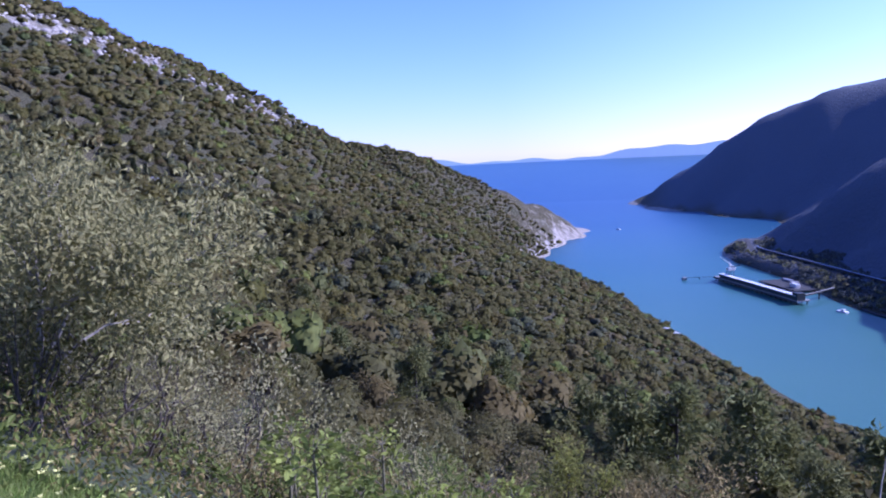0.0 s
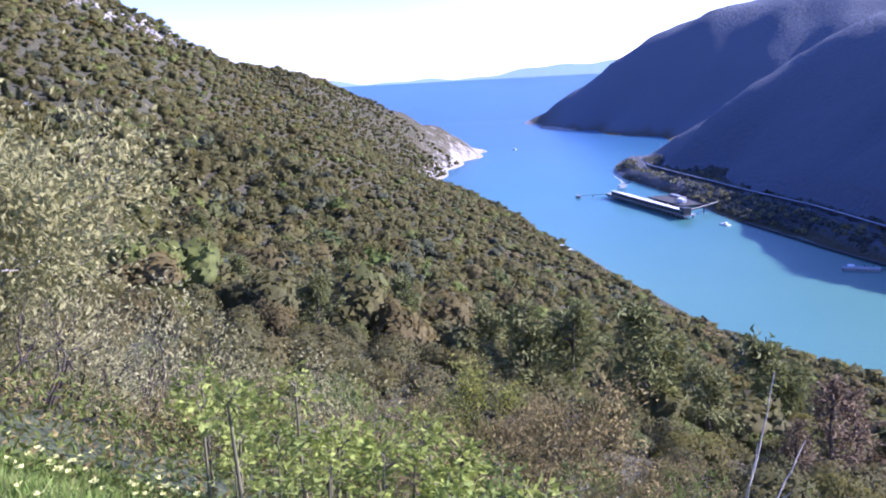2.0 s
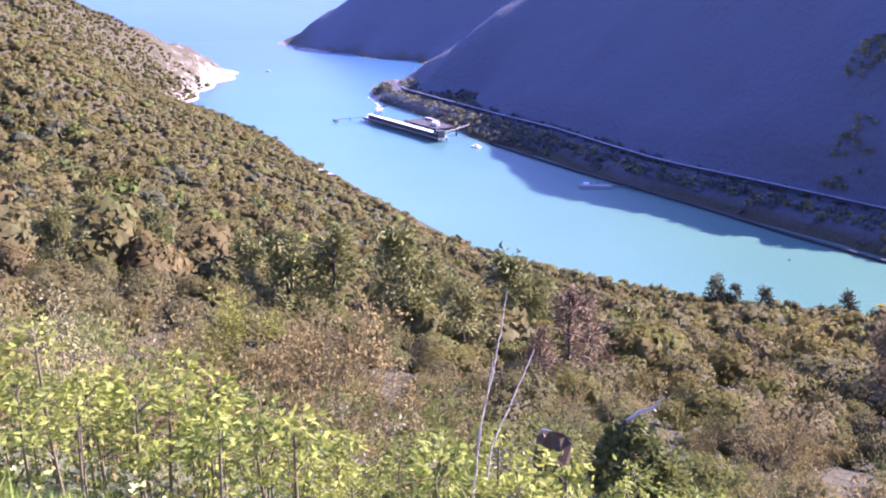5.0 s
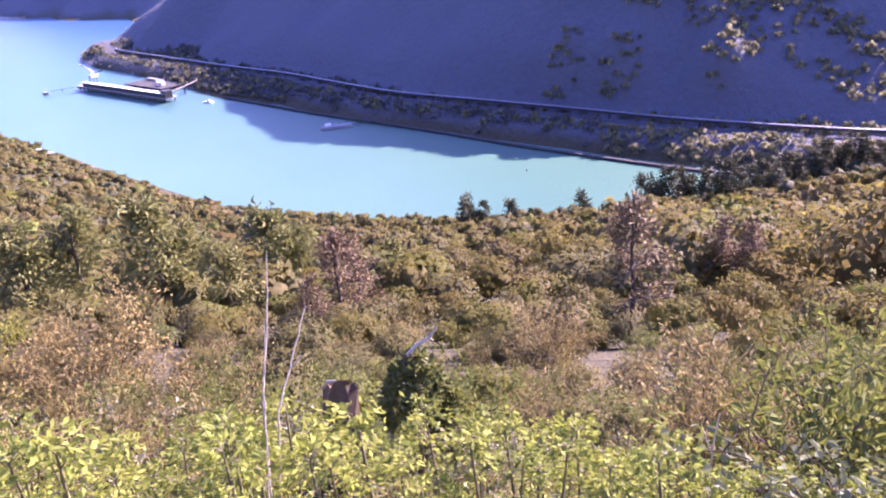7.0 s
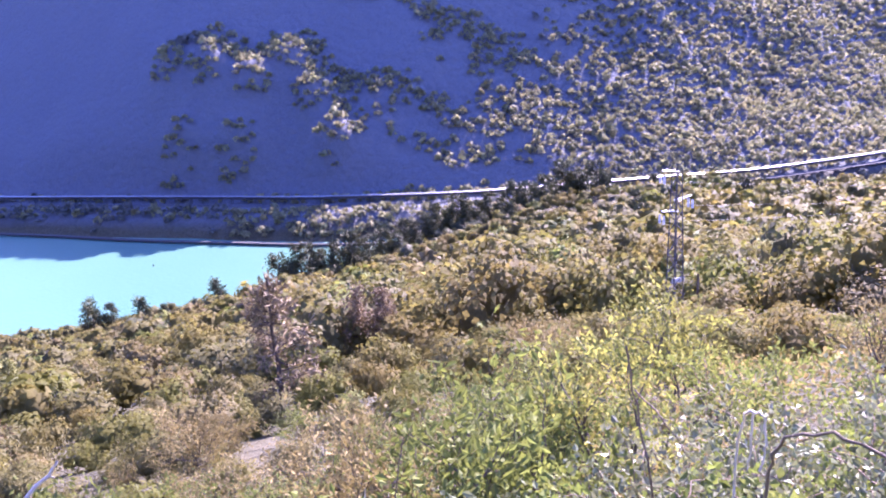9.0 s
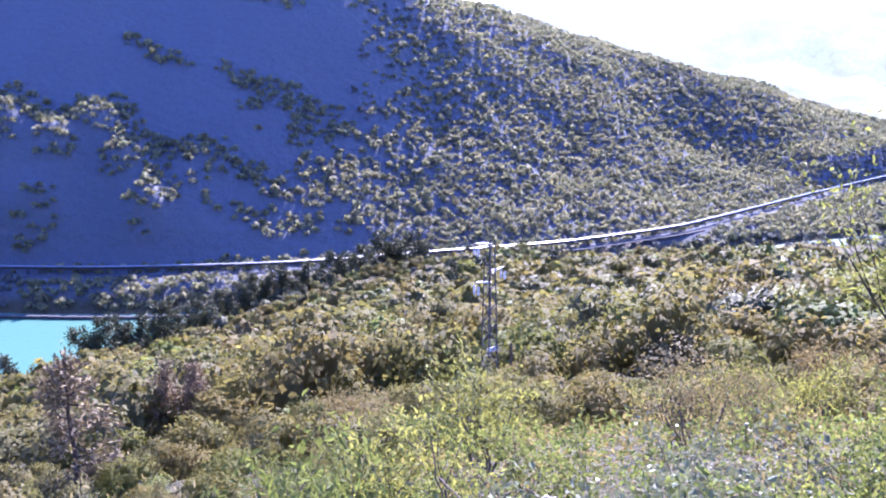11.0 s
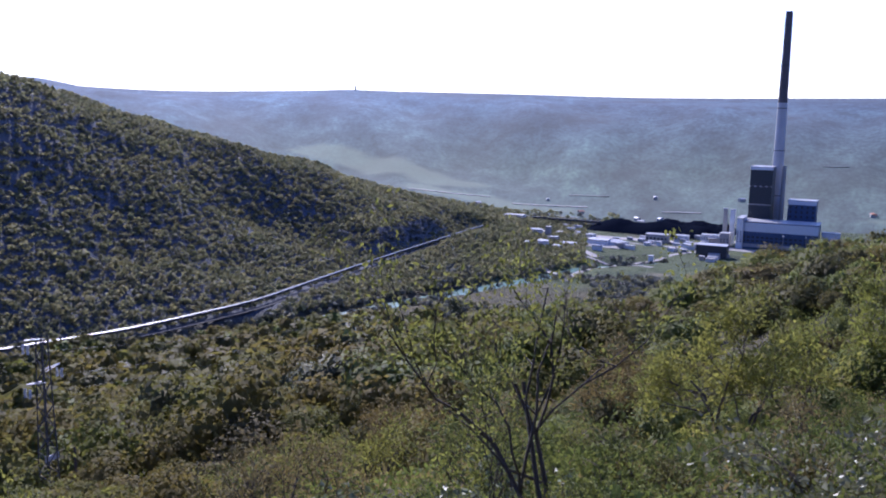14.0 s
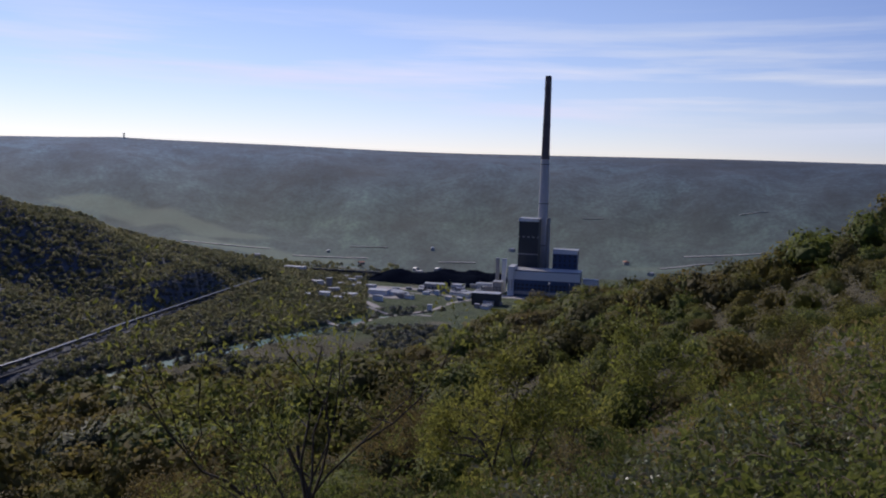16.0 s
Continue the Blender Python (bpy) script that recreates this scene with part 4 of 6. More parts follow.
M_BARK = plain("grey_bark", (0.085, 0.066, 0.048), 0.9, scale=6, relief=0.02)
M_PALE_BARK = plain("pale_bark", (0.36, 0.32, 0.26), 0.85, scale=6, relief=0.02)
M_DEADWOOD = plain("bleached_dead_wood", (0.58, 0.5, 0.38), 0.8, scale=8, relief=0.01)
M_BROWNWOOD = plain("weathered_brown_wood", (0.14, 0.1, 0.062), 0.9, scale=5, relief=0.03)
M_PALE_LEAF = leaves("pale_grey_green_leaves", [(0.0, (0.33, 0.31, 0.12)), (1.0, (0.42, 0.39, 0.18))], glow=0.5)
M_ALEX = leaves("fresh_celery_leaves", [(0.0, (0.23, 0.275, 0.045)), (0.5, (0.31, 0.345, 0.07)), (1.0, (0.165, 0.21, 0.045))], gloss=0.6, glow=0.4)
M_STALK = plain("green_brown_stalk", (0.16, 0.14, 0.07), 0.8, scale=8)
M_IVY = leaves("ivy_leaves", [(0.0, (0.12, 0.14, 0.04)), (1.0, (0.2, 0.2, 0.06))], gloss=0.4, glow=0.3)
M_BRAMBLE = leaves("bramble_leaves", [(0.0, (0.15, 0.17, 0.08)), (1.0, (0.20, 0.20, 0.11))], gloss=0.35, glow=0.25)
M_YELLOW_BUD = leaves("yellow_green_buds", [(0.0, (0.285, 0.275, 0.06)), (1.0, (0.235, 0.255, 0.055))], glow=0.5)
M_RUST = leaves("rust_brown_buds", [(0.0, (0.235, 0.18, 0.065)), (0.5, (0.275, 0.22, 0.08)), (1.0, (0.22, 0.18, 0.075))], glow=0.4)
M_DEADNEEDLE = leaves("dead_pine_needles", [(0.0, (0.18, 0.125, 0.065)), (1.0, (0.175, 0.14, 0.07))], glow=0.25)
M_GRASS = leaves("grass_blades", [(0.0, (0.16, 0.24, 0.04)), (0.5, (0.21, 0.27, 0.055)), (1.0, (0.25, 0.27, 0.08))], glow=0.4, grain=3.0)
M_PETAL = leaves("pale_yellow_petals", [(0.0, (0.75, 0.72, 0.22)), (1.0, (0.78, 0.76, 0.4))], glow=0.3)


def on_ground(b, d, sink=0.05):
    x, y = d * math.sin(radians(b)), d * math.cos(radians(b))
    return x, y, float(terrain(np.array([x]), np.array([y]))[0]) - sink


def plant_at(master, b, d, scale, turn, first):
    """Places the master itself the first time, a copy after that."""
    x, y, z = on_ground(b, d)
    m = Matrix.Translation((x, y, z)) @ Matrix.Rotation(turn, 4, 'Z') @ Matrix.Scale(scale, 4)
    if first:
        master.matrix_basis = m
        return master
    ob = copy_thing(master, m)
    ob.matrix_basis = m
    return ob


def stand(masters, places, seed, label, category, group):
    rng = random.Random(seed)
    used = set()
    for b, d, s in places:
        i = rng.randrange(len(masters))
        ob = plant_at(masters[i], b, d, s * rng.uniform(0.88, 1.12), rng.uniform(0, 6.28), i not in used)
        used.add(i)
        tagged(ob, label, category, group)
    for i, m in enumerate(masters):
        if i not in used:
            for c in list(m.children_recursive):
                bpy.data.objects.remove(c)
            bpy.data.objects.remove(m)


def spread_places(seed, b0, b1, d0, d1, n, s0, s1, gap):
    """Random plan places between two bearings, none nearer to another than gap."""
    rng = random.Random(seed)
    out = []
    tries = 0
    while len(out) < n and tries < n * 60:
        tries += 1
        b, d = rng.uniform(b0, b1), math.sqrt(rng.uniform(d0 * d0, d1 * d1))
        x, y = d * math.sin(radians(b)), d * math.cos(radians(b))
        if all(math.hypot(x - p[3], y - p[4]) > gap for p in out):
            out.append((b, d, rng.uniform(s0, s1), x, y))
    return [p[:3] for p in out]


# grey-green tree beside the grassy edge
pale_tree = shrub("pale_leaved_tree", 11, 3.6, 1, 4, M_PALE_LEAF, M_PALE_BARK, 26, 0.082, scatter_out=0.26, wood_r=0.015, split=(3, 4), lift=0.14, wander=0.2)
stand([pale_tree], [(-39.0, 8.3, 0.78)], 1, "small tree with pale grey-green leaves and a whitish trunk", "tree", "")
pale_bush = [shrub("grey_green_bush", 20 + i, 2.0, 5, 2, M_PALE_LEAF if i else M_OAK, M_BARK, 7, 0.07, scatter_out=0.14, spread=0.9) for i in range(2)]
stand(pale_bush, [(-41, 9.5, 1.3), (-40.8, 7.4, 0.85), (-36.2, 7.9, 0.9), (-37.5, 9.4, 1.15), (-33.5, 8.6, 0.8), (-31.5, 9.8, 0.9), (-28, 9.3, 0.8), (-25, 11, 0.75), (-22, 9.8, 0.6)] + spread_places(3, -42, -12, 11, 20, 14, 0.7, 1.2, 1.8), 2,
      "bushy grey-green shrub with small leaves on the bank", "shrub", "bank shrubs")
twig = [shrub("twiggy_brown_bush", 30 + i, 1.9, 6, 2, M_RUST, M_BARK, 9, 0.075, scatter_out=0.09, spread=0.8, split=(2, 4)) for i in range(3)]
stand(twig, [(-24.5, 8.2, 0.7), (-19, 9.0, 0.7), (47.5, 8.2, 1.1), (45.0, 8.8, 1.0), (50.5, 8.8, 1.05), (1.5, 13.0, 1.0), (5, 14.5, 0.9), (64, 12.5, 0.85), (10, 17, 1.0), (-8, 13, 0.8), (90, 15, 0.9), (-14, 8.2, 0.7), (-9, 7.6, 0.65), (-3, 8.2, 0.7), (3, 8.8, 0.75), (8, 9.5, 0.7), (13, 10, 0.75)]
      + spread_places(5, -12, 104, 14, 42, 42, 0.8, 1.4, 2.2) + spread_places(25, 104, 140, 12, 42, 12, 0.6, 0.95, 2.2), 4, "bare twiggy bush with rusty brown buds", "shrub", "budding bushes")
yellow = [shrub("yellow_budding_shrub", 40 + i, 2.4, 5, 2, M_YELLOW_BUD, M_BARK, 9, 0.1, scatter_out=0.09, spread=0.7) for i in range(3)]
stand(yellow, [(120.5, 25, 1.5), (97, 8.5, 0.6), (100, 7.5, 0.55), (106, 8.5, 0.5)] + spread_places(6, 55, 104, 9, 40, 28, 0.6, 1.2, 2.0) + spread_places(26, 104, 140, 14, 22, 8, 0.4, 0.6, 2.0) + spread_places(30, 104, 140, 27, 42, 10, 0.55, 0.9, 2.0), 5,
      "rounded shrub breaking into yellow-green leaf", "shrub", "budding bushes")
green = [shrub("leafy_green_shrub", 50 + i, 2.2, 6, 2, M_GREEN if i else M_OAK, M_BARK, 8, 0.11, scatter_out=0.1, spread=0.55) for i in range(3)]
stand(green, [(57, 7.2, 1.05), (59, 8.2, 1.0), (61.5, 8.6, 0.75), (66, 10, 0.7), (52.5, 12, 0.7), (110, 11, 0.75), (113, 10, 0.6), (121, 9.5, 0.6), (126, 9, 0.55), (131, 9, 0.55), (104, 14, 0.8)]
      + spread_places(7, -30, 104, 11, 40, 33, 0.6, 1.15, 2.0) + spread_places(28, 4, 62, 9.5, 24, 36, 0.6, 1.05, 1.5) + spread_places(27, 104, 134, 8, 20, 20, 0.35, 0.55, 1.4) + spread_places(29, 104, 134, 26, 42, 12, 0.6, 0.95, 1.8), 6, "dense leafy shrub with dark and fresh green foliage", "shrub", "leafy bushes")

# thin budding trees
bud_tree = [shrub("budding_tree", 60 + i, 3.7, 3, 3, M_YELLOW_BUD if i else M_GREEN, M_BARK, 12, 0.052, spread=0.32, scatter_out=0.08, wood_r=0.008, split=(2, 3), lift=0.3) for i in range(2)]
stand(bud_tree, [(105.8, 8.6, 1.08), (101.5, 9.6, 0.8)], 7, "slender budding tree with sparse small leaves on bare branches", "tree", "slender trees")


dome = [shrub("rounded_budding_tree", 65 + i, 4.4, 4, 3, M_YELLOW_BUD if i == 0 else M_RUST, M_BARK, 9, 0.15, spread=0.75, scatter_out=0.14, wood_r=0.012, split=(3, 4), lift=0.12) for i in range(2)]
for ob, places, label in ((dome[0], [(115.6, 24, 1.02), (123.5, 27, 0.85), (112.0, 33, 0.9), (-3.5, 17.0, 0.62)], "rounded small tree breaking into yellow-green leaf"),
                          (dome[1], [(3.2, 15.5, 0.68), (109.0, 46, 1.1), (36.0, 30, 0.9), (62.0, 34, 0.9), (95.0, 40, 1.0)], "rounded twiggy tree with rusty brown buds")):
    stand([ob], places, 71, label, "tree", "rounded trees")


def celery_plant(seed):
    """Tall hedge herb: a ribbed stalk with whorls of broad cut leaves and a leafy crown."""
    rng = np.random.default_rng(seed)
    root = new("wild_celery_plant")
    h = rng.uniform(0.8, 1.3)
    stem = Build()
    top = np.array([rng.uniform(-0.1, 0.1), rng.uniform(-0.1, 0.1), h])
    stem.add(*tube([(0, 0, -0.3), top * np.array([0.3, 0.3, 0.4]), top * np.array([0.7, 0.7, 0.75]), top], [0.016, 0.014, 0.011, 0.007], 6))
    crown = Build()
    for level, count, reach, size in ((0.5, 1, 0.14, 0.045), (0.74, 2, 0.19, 0.05), (0.9, 4, 0.16, 0.054), (1.0, 6, 0.09, 0.05)):
        for i in range(count):
            a = rng.uniform(0, 6.283)
            base = np.array([top[0] * level, top[1] * level, h * level])
            d = np.array([math.cos(a), math.sin(a), rng.uniform(0.25, 0.8)])
            tip = base + d * reach * rng.uniform(0.7, 1.2)
            stem.add(*tube([base, (base + tip) / 2 + np.array([0, 0, 0.03]), tip], [0.005, 0.004, 0.003], 3))
            n = 13
            c = tip + rng.normal(size=(n, 3)) * 0.04
            out = np.array([math.cos(a), math.sin(a), -0.15])
            crown.add(*blades(rng, c, np.tile(out, (n, 1)) + rng.normal(size=(n, 3)) * 0.35, size * 1.35, size * 0.66, 0.12))
    part("stalk", stem.mesh("stalk", M_STALK, True), root)
    tagged(part("leaf_crown", crown.mesh("leaf_crown", M_ALEX), root), kind="stuff")
    return root


celery = [celery_plant(70 + i) for i in range(6)]
stand(celery, spread_places(8, -24, -6, 4.3, 6.2, 34, 0.6, 0.95, 0.32) + spread_places(9, -8, 12, 4.4, 6.6, 42, 0.55, 1.02, 0.3) + spread_places(10, 10, 46, 4.6, 6.8, 58, 0.5, 1.08, 0.32)
      + spread_places(11, 44, 60, 4.6, 6.0, 16, 0.5, 0.8, 0.35), 8, "tall wild celery plant with bright yellow-green leaf whorls", "plant", "wild celery on the bank")


def bramble(seed):
    """Arching canes with pale leaves."""
    rng = np.random.default_rng(seed)
    root = new("bramble")
    wood, tips = Build(), []
    for i in range(11):
        a = rng.uniform(0, 6.283)
        reach, high = rng.uniform(0.5, 1.3), rng.uniform(0.35, 0.85)
        k = np.linspace(0, 1, 8)
        pts = np.stack([np.cos(a) * reach * k + rng.normal(0, 0.02, 8), np.sin(a) * reach * k + rng.normal(0, 0.02, 8), high * 4 * k * (1 - k * 0.8) * 0.7 - 0.05], -1)
        wood.add(*tube(pts, np.linspace(0.008, 0.003, 8), 3))
        tips += [(p, np.array([math.cos(a), math.sin(a), 0.3])) for p in pts[1:]]
    tagged(part("cane_frame", wood.mesh("cane_frame", M_BROWNWOOD, True), root), kind="stuff")
    t = np.repeat(np.array([p for p, _ in tips]), 8, 0)
    w = np.repeat(np.array([d for _, d in tips]), 8, 0)
    fol = Build()
    fol.add(*blades(rng, t + rng.normal(size=t.shape) * 0.08, w + rng.normal(size=t.shape), 0.07, 0.05))
    tagged(part("foliage", fol.mesh("foliage", M_BRAMBLE if seed % 2 else M_GREEN), root), kind="stuff")
    return root


brambles = [bramble(90 + i) for i in range(4)]
stand(brambles, spread_places(12, 60, 100, 4.2, 6.8, 26, 0.8, 1.2, 0.55) + spread_places(13, 100, 137, 5.0, 8.5, 26, 0.8, 1.2, 0.6) + spread_places(14, -25, 60, 7.0, 11.0, 30, 0.7, 1.1, 0.7)
      + spread_places(15, 55, 140, 7, 13, 26, 0.8, 1.3, 0.9), 9, "low bramble tangle with pale glinting leaves", "bramble", "brambles on the bank")


M_PINE_NEAR = leaves("fresh_pine_needles", [(0.0, (0.15, 0.165, 0.05)), (1.0, (0.2, 0.2, 0.065))], glow=0.4)


def pine(name, seed, height, needle_mat, sparse, boughs=34, sprays=5, tuft=0.05):
    rng = np.random.default_rng(seed)
    root = new(name)
    wood, tips = Build(), []
    lean = rng.uniform(-0.05, 0.05, 2)
    n = 9
    pts = [np.array([lean[0] * k * height + rng.normal(0, 0.03), lean[1] * k * height + rng.normal(0, 0.03), height * k - 0.3 * (k == 0)]) for k in np.linspace(0, 1, n)]
    wood.add(*tube(pts, np.linspace(height * 0.022, height * 0.004, n), 7))
    for _ in range(boughs):
        k = rng.uniform(0.22 if sparse else 0.12, 0.98)
        base = np.array([np.interp(k, np.linspace(0, 1, n), [p[i] for p in pts]) for i in range(3)])
        a = rng.uniform(0, 6.283)
        reach = height * (0.33 if sparse else 0.40) * (1.05 - k) ** 0.7 * rng.uniform(0.45, 1.2)
        d = np.array([math.cos(a), math.sin(a), rng.uniform(-0.05, 0.35)])
        q = [base, base + d * reach * 0.5 + rng.normal(0, 0.05, 3), base + d * reach + np.array([0, 0, 0.12 * reach])]
        wood.add(*tube(q, [height * 0.006, height * 0.004, height * 0.002], 4))
        for _ in range(sprays):
            u = rng.uniform(0.35, 1.0)
            p0 = base + d * reach * u
            e = d + rng.normal(size=3) * 0.7
            p1 = p0 + e / np.linalg.norm(e) * reach * 0.35
            wood.add(*tube([p0, p1], [height * 0.002, height * 0.001], 3))
            tips += [(p0 * (1 - s) + p1 * s, e) for s in (0.4, 0.75, 1.0)]
    part("trunk", wood.mesh("trunk", M_BARK, True), root)
    per = 3 if sparse else 7
    t = np.repeat(np.array([p for p, _ in tips]), per, 0)
    w = np.repeat(np.array([d for _, d in tips]), per, 0)
    fol = Build()
    s = height * tuft
    t = t + rng.normal(size=t.shape) * s * 0.6
    fol.add(*blades(rng, t, w + rng.normal(size=t.shape), s * 1.1, s * 0.35, 0.1))
    me = fol.mesh("needles", needle_mat)
    set_outward(me, outward_from(t, np.column_stack([t[:, 0] * 0, t[:, 1] * 0, t[:, 2] - 0.12 * height])))
    tagged(part("needles", me, root), kind="stuff")
    return root


live = [pine("pine_tree", 110 + i, 7.5, M_PINE_NEAR, False, 30, 4, 0.06) for i in range(2)]
stand(live, [(8.8, 78, 1.7), (16.8, 86, 1.65), (18, 90, 1.3), (10.2, 82, 1.35), (13, 72, 1.2), (3.5, 62, 1.3), (0.5, 60, 1.1), (-2, 80, 1.1), (25, 120, 1.0), (12, 105, 1.1), (-8, 100, 1.0), (-14, 70, 0.8), (-21, 150, 1.0), (-24, 190, 1.0), (-12, 130, 0.9), (-19, 95, 0.8), (6, 150, 1.0),
             ], 10, "bushy dark green pine standing above the scrub", "tree", "pines")
def brow(b):
    """Distance of the brow of the near slope at a bearing."""
    d = np.arange(300, 450, 5.0)
    z = terrain(d * math.sin(radians(b)), d * math.cos(radians(b)))
    return float(d[np.argmax((z - EYE) / d)])


far_live = [pine("pine_tree", 115 + i, 7.5, M_PINE, False, 18, 3, 0.10) for i in range(3)]
stand(far_live, [(30.5, 385, 2.4), (31.6, 388, 1.7), (33.5, 400, 1.7), (38.5, 375, 2.0), (37.0, 385, 1.1), (43.5, 400, 1.3), (45.2, 410, 1.4), (47.0, 405, 1.5), (48.2, 400, 1.4), (50, 410, 1.2), (28.8, 380, 0.9), (35, 390, 1.0), (41, 390, 1.0), (73.1, 410, 1.9), (74.0, 415, 1.4)]
      + [(b, brow(b) + 8 * math.sin(b * 7), 1.9 + 0.4 * math.sin(b * 5)) for b in np.arange(43.0, 66.0, 0.75)] + spread_places(17, 50, 100, 250, 420, 22, 0.8, 1.3, 12),
      10, "bushy dark green pine on the brow of the slope", "tree", "pines")
dead = [pine("dying_pine", 120 + i, 7.5, M_DEADNEEDLE, True, 40, 5, 0.045) for i in range(2)]
stand(dead, [(42.1, 56, 1.3), (20.6, 64, 1.25), (22.3, 70, 1.3), (50.2, 86, 1.25), (47.9, 88, 1.25), (56, 100, 0.8), (61, 95, 0.8), (18.5, 60, 0.7), (33, 90, 0.7), (65, 120, 0.9)], 11,
      "half-dead pine with bare branches and reddish brown needles", "tree", "dying pines")


def cypress(seed, height):
    rng = np.random.default_rng(seed)
    root = new("cypress")
    wood = Build()
    wood.add(*tube([(0, 0, -0.5), (0, 0, height * 0.5), (0, 0, height * 0.95)], [0.25, 0.15, 0.03], 7))
    part("trunk", wood.mesh("trunk", M_BARK, True), root)
    n = 1500
    k = rng.uniform(0.04, 1, n)
    r = height * 0.12 * np.sqrt(np.clip(np.sin(3.1416 * np.clip(k, 0, 1) ** 0.6), 0.02, 1)) * rng.uniform(0.6, 1.05, n)
    a = rng.uniform(0, 6.283, n)
    c = np.stack([np.cos(a) * r, np.sin(a) * r, k * height], -1)
    fol = Build()
    fol.add(*blades(rng, c, np.stack([np.cos(a) * 0.3, np.sin(a) * 0.3, np.ones(n)], -1), 0.7, 0.3))
    tagged(part("crown", fol.mesh("crown", M_PINE), root), kind="stuff")
    return root


stand([cypress(130, 9.0)], [(-31.3, 300, 1.05), (-30.6, 302, 0.95), (-31.9, 303, 0.8)], 12, "narrow dark cypress among the scrub", "tree", "cypresses")

# ---- grass, flowers and dead wood on the bank ----
def spot(b, d, h=0.0):
    x, y, z = on_ground(b, d, 0.0)
    return np.array([x, y, z + h])


def grass_sheet(name, zones, label, seed):
    rng = np.random.default_rng(seed)
    P = []
    for b0, b1, d0, d1, n in zones:
        b = np.radians(rng.uniform(b0, b1, n))
        d = np.sqrt(rng.uniform(d0 * d0, d1 * d1, n))
        P.append(np.stack([d * np.sin(b), d * np.cos(b)], -1))
    P = np.concatenate(P)
    z = terrain(P[:, 0], P[:, 1])
    n = len(P)
    base = np.stack([P[:, 0], P[:, 1], z - 0.01], -1)
    a = rng.uniform(0, 6.283, n)
    L = rng.uniform(0.05, 0.16, n)
    w = rng.uniform(0.004, 0.009, n)
    s = np.stack([np.cos(a), np.sin(a), np.zeros(n)], -1) * w[:, None]
    lean = rng.normal(size=(n, 3)) * 0.3
    lean[:, 2] = 0.9
    mid = base + lean * (L * 0.55)[:, None]
    lean2 = lean + rng.normal(size=(n, 3)) * 0.25 - np.array([0, 0, 0.25])
    tip = mid + lean2 * (L * 0.45)[:, None]
    v = np.stack([base - s, base + s, mid + s * 0.7, mid - s * 0.7, tip], 1).reshape(-1, 3)
    i = np.arange(n)[:, None] * 5
    quads = i + np.array([[0, 1, 2, 3]])
    tris = i + np.array([[3, 2, 4]])
    me = bpy.data.meshes.new(name)
    me.from_pydata(v.tolist(), [], quads.tolist() + tris.tolist())
    me.materials.append(M_GRASS)
    at = me.attributes.new("tint", 'FLOAT', 'POINT')
    at.data.foreach_set("value", np.repeat(rng.uniform(0, 1, n), 5).astype(np.float32))
    ob = new(name, me)
    return tagged(ob, label, "grass", kind="stuff")


grass_sheet("grass", [(-48, -20, 2.4, 6.0, 26000), (-20, 4, 2.0, 4.8, 13000), (4, 60, 1.6, 4.0, 7000), (60, 118, 1.8, 5.0, 8000), (118, 150, 2.6, 9.0, 18000)],
            "fresh spring grass along the edge of the path", 21)
rng = np.random.default_rng(31)
heads = Build()
for b0, b1, d0, d1, n in ((-46, -18, 3.0, 6.0, 120), (-18, 3, 2.8, 4.6, 60), (3, 30, 2.2, 3.4, 20)):
    for _ in range(n):
        c = spot(rng.uniform(b0, b1), rng.uniform(d0, d1), rng.uniform(0.12, 0.26))
        k = 6
        a = np.arange(k) * 6.283 / k
        ways = np.stack([np.cos(a), np.sin(a), np.full(k, 0.45)], -1)
        heads.add(*blades(rng, np.tile(c, (k, 1)), ways * 3, 0.022, 0.014))
tagged(new("meadow_flowers", heads.mesh("meadow_flowers", M_PETAL)), "small pale yellow meadow flowers in the grass", "flowers", kind="stuff")


def stem_thing(name, mat, lines, label, category, group="", sides=6):
    """Dead stems: each line is a list of points with a radius at each end."""
    root = new(name)
    root.location = tuple(lines[0][0][0])
    for pts, r0, r1 in lines:
        p = np.array(pts) - np.array(lines[0][0][0])
        n = max(4, len(p) * 4)
        k = np.linspace(0, len(p) - 1, n)
        q = np.stack([np.interp(k, np.arange(len(p)), p[:, i]) for i in range(3)], -1)
        q[1:-1] += np.random.default_rng(len(pts) + int(r0 * 1e4)).normal(0, r0 * 0.7, (n - 2, 3))
        bld = Build()
        bld.add(*tube(q, np.linspace(r0, r1, n), sides))
        part("stem", bld.mesh("stem", mat, True), root)
    return tagged(root, label, category, group)


def high(b, d, el):
    """The point at that bearing, distance and elevation from the view point."""
    return np.array([d * math.sin(radians(b)), d * math.cos(radians(b)), 187.85 + d * math.tan(radians(el))])


stem_thing("dry_stalk", M_DEADWOOD, [([spot(13.2, 5.6), high(14.4, 5.8, -30.5), high(15.6, 6.0, -25.5), high(16.4, 6.1, -21.0)], 0.009, 0.004), ([high(14.8, 5.85, -29), high(15.4, 5.8, -25.5)], 0.006, 0.003)],
           "tall thin pale dry stalk standing on the bank", "stalk", "dry stalks")
stem_thing("dry_stalk", M_DEADWOOD, [([spot(13.7, 5.7), high(15.4, 5.8, -31.5), high(17.0, 6.0, -28.2), high(18.5, 6.2, -25.0)], 0.009, 0.004), ([high(16.6, 5.95, -29), high(17.7, 5.9, -28.2)], 0.006, 0.004)],
           "tall thin pale dry stalk standing on the bank", "stalk", "dry stalks")
stem_thing("dry_stalk", M_DEADWOOD, [([spot(13.0, 5.5), high(14.0, 5.5, -33.5), high(14.6, 5.5, -29.6)], 0.009, 0.006)], "short pale snapped stalk beside the taller ones", "stalk", "dry stalks")
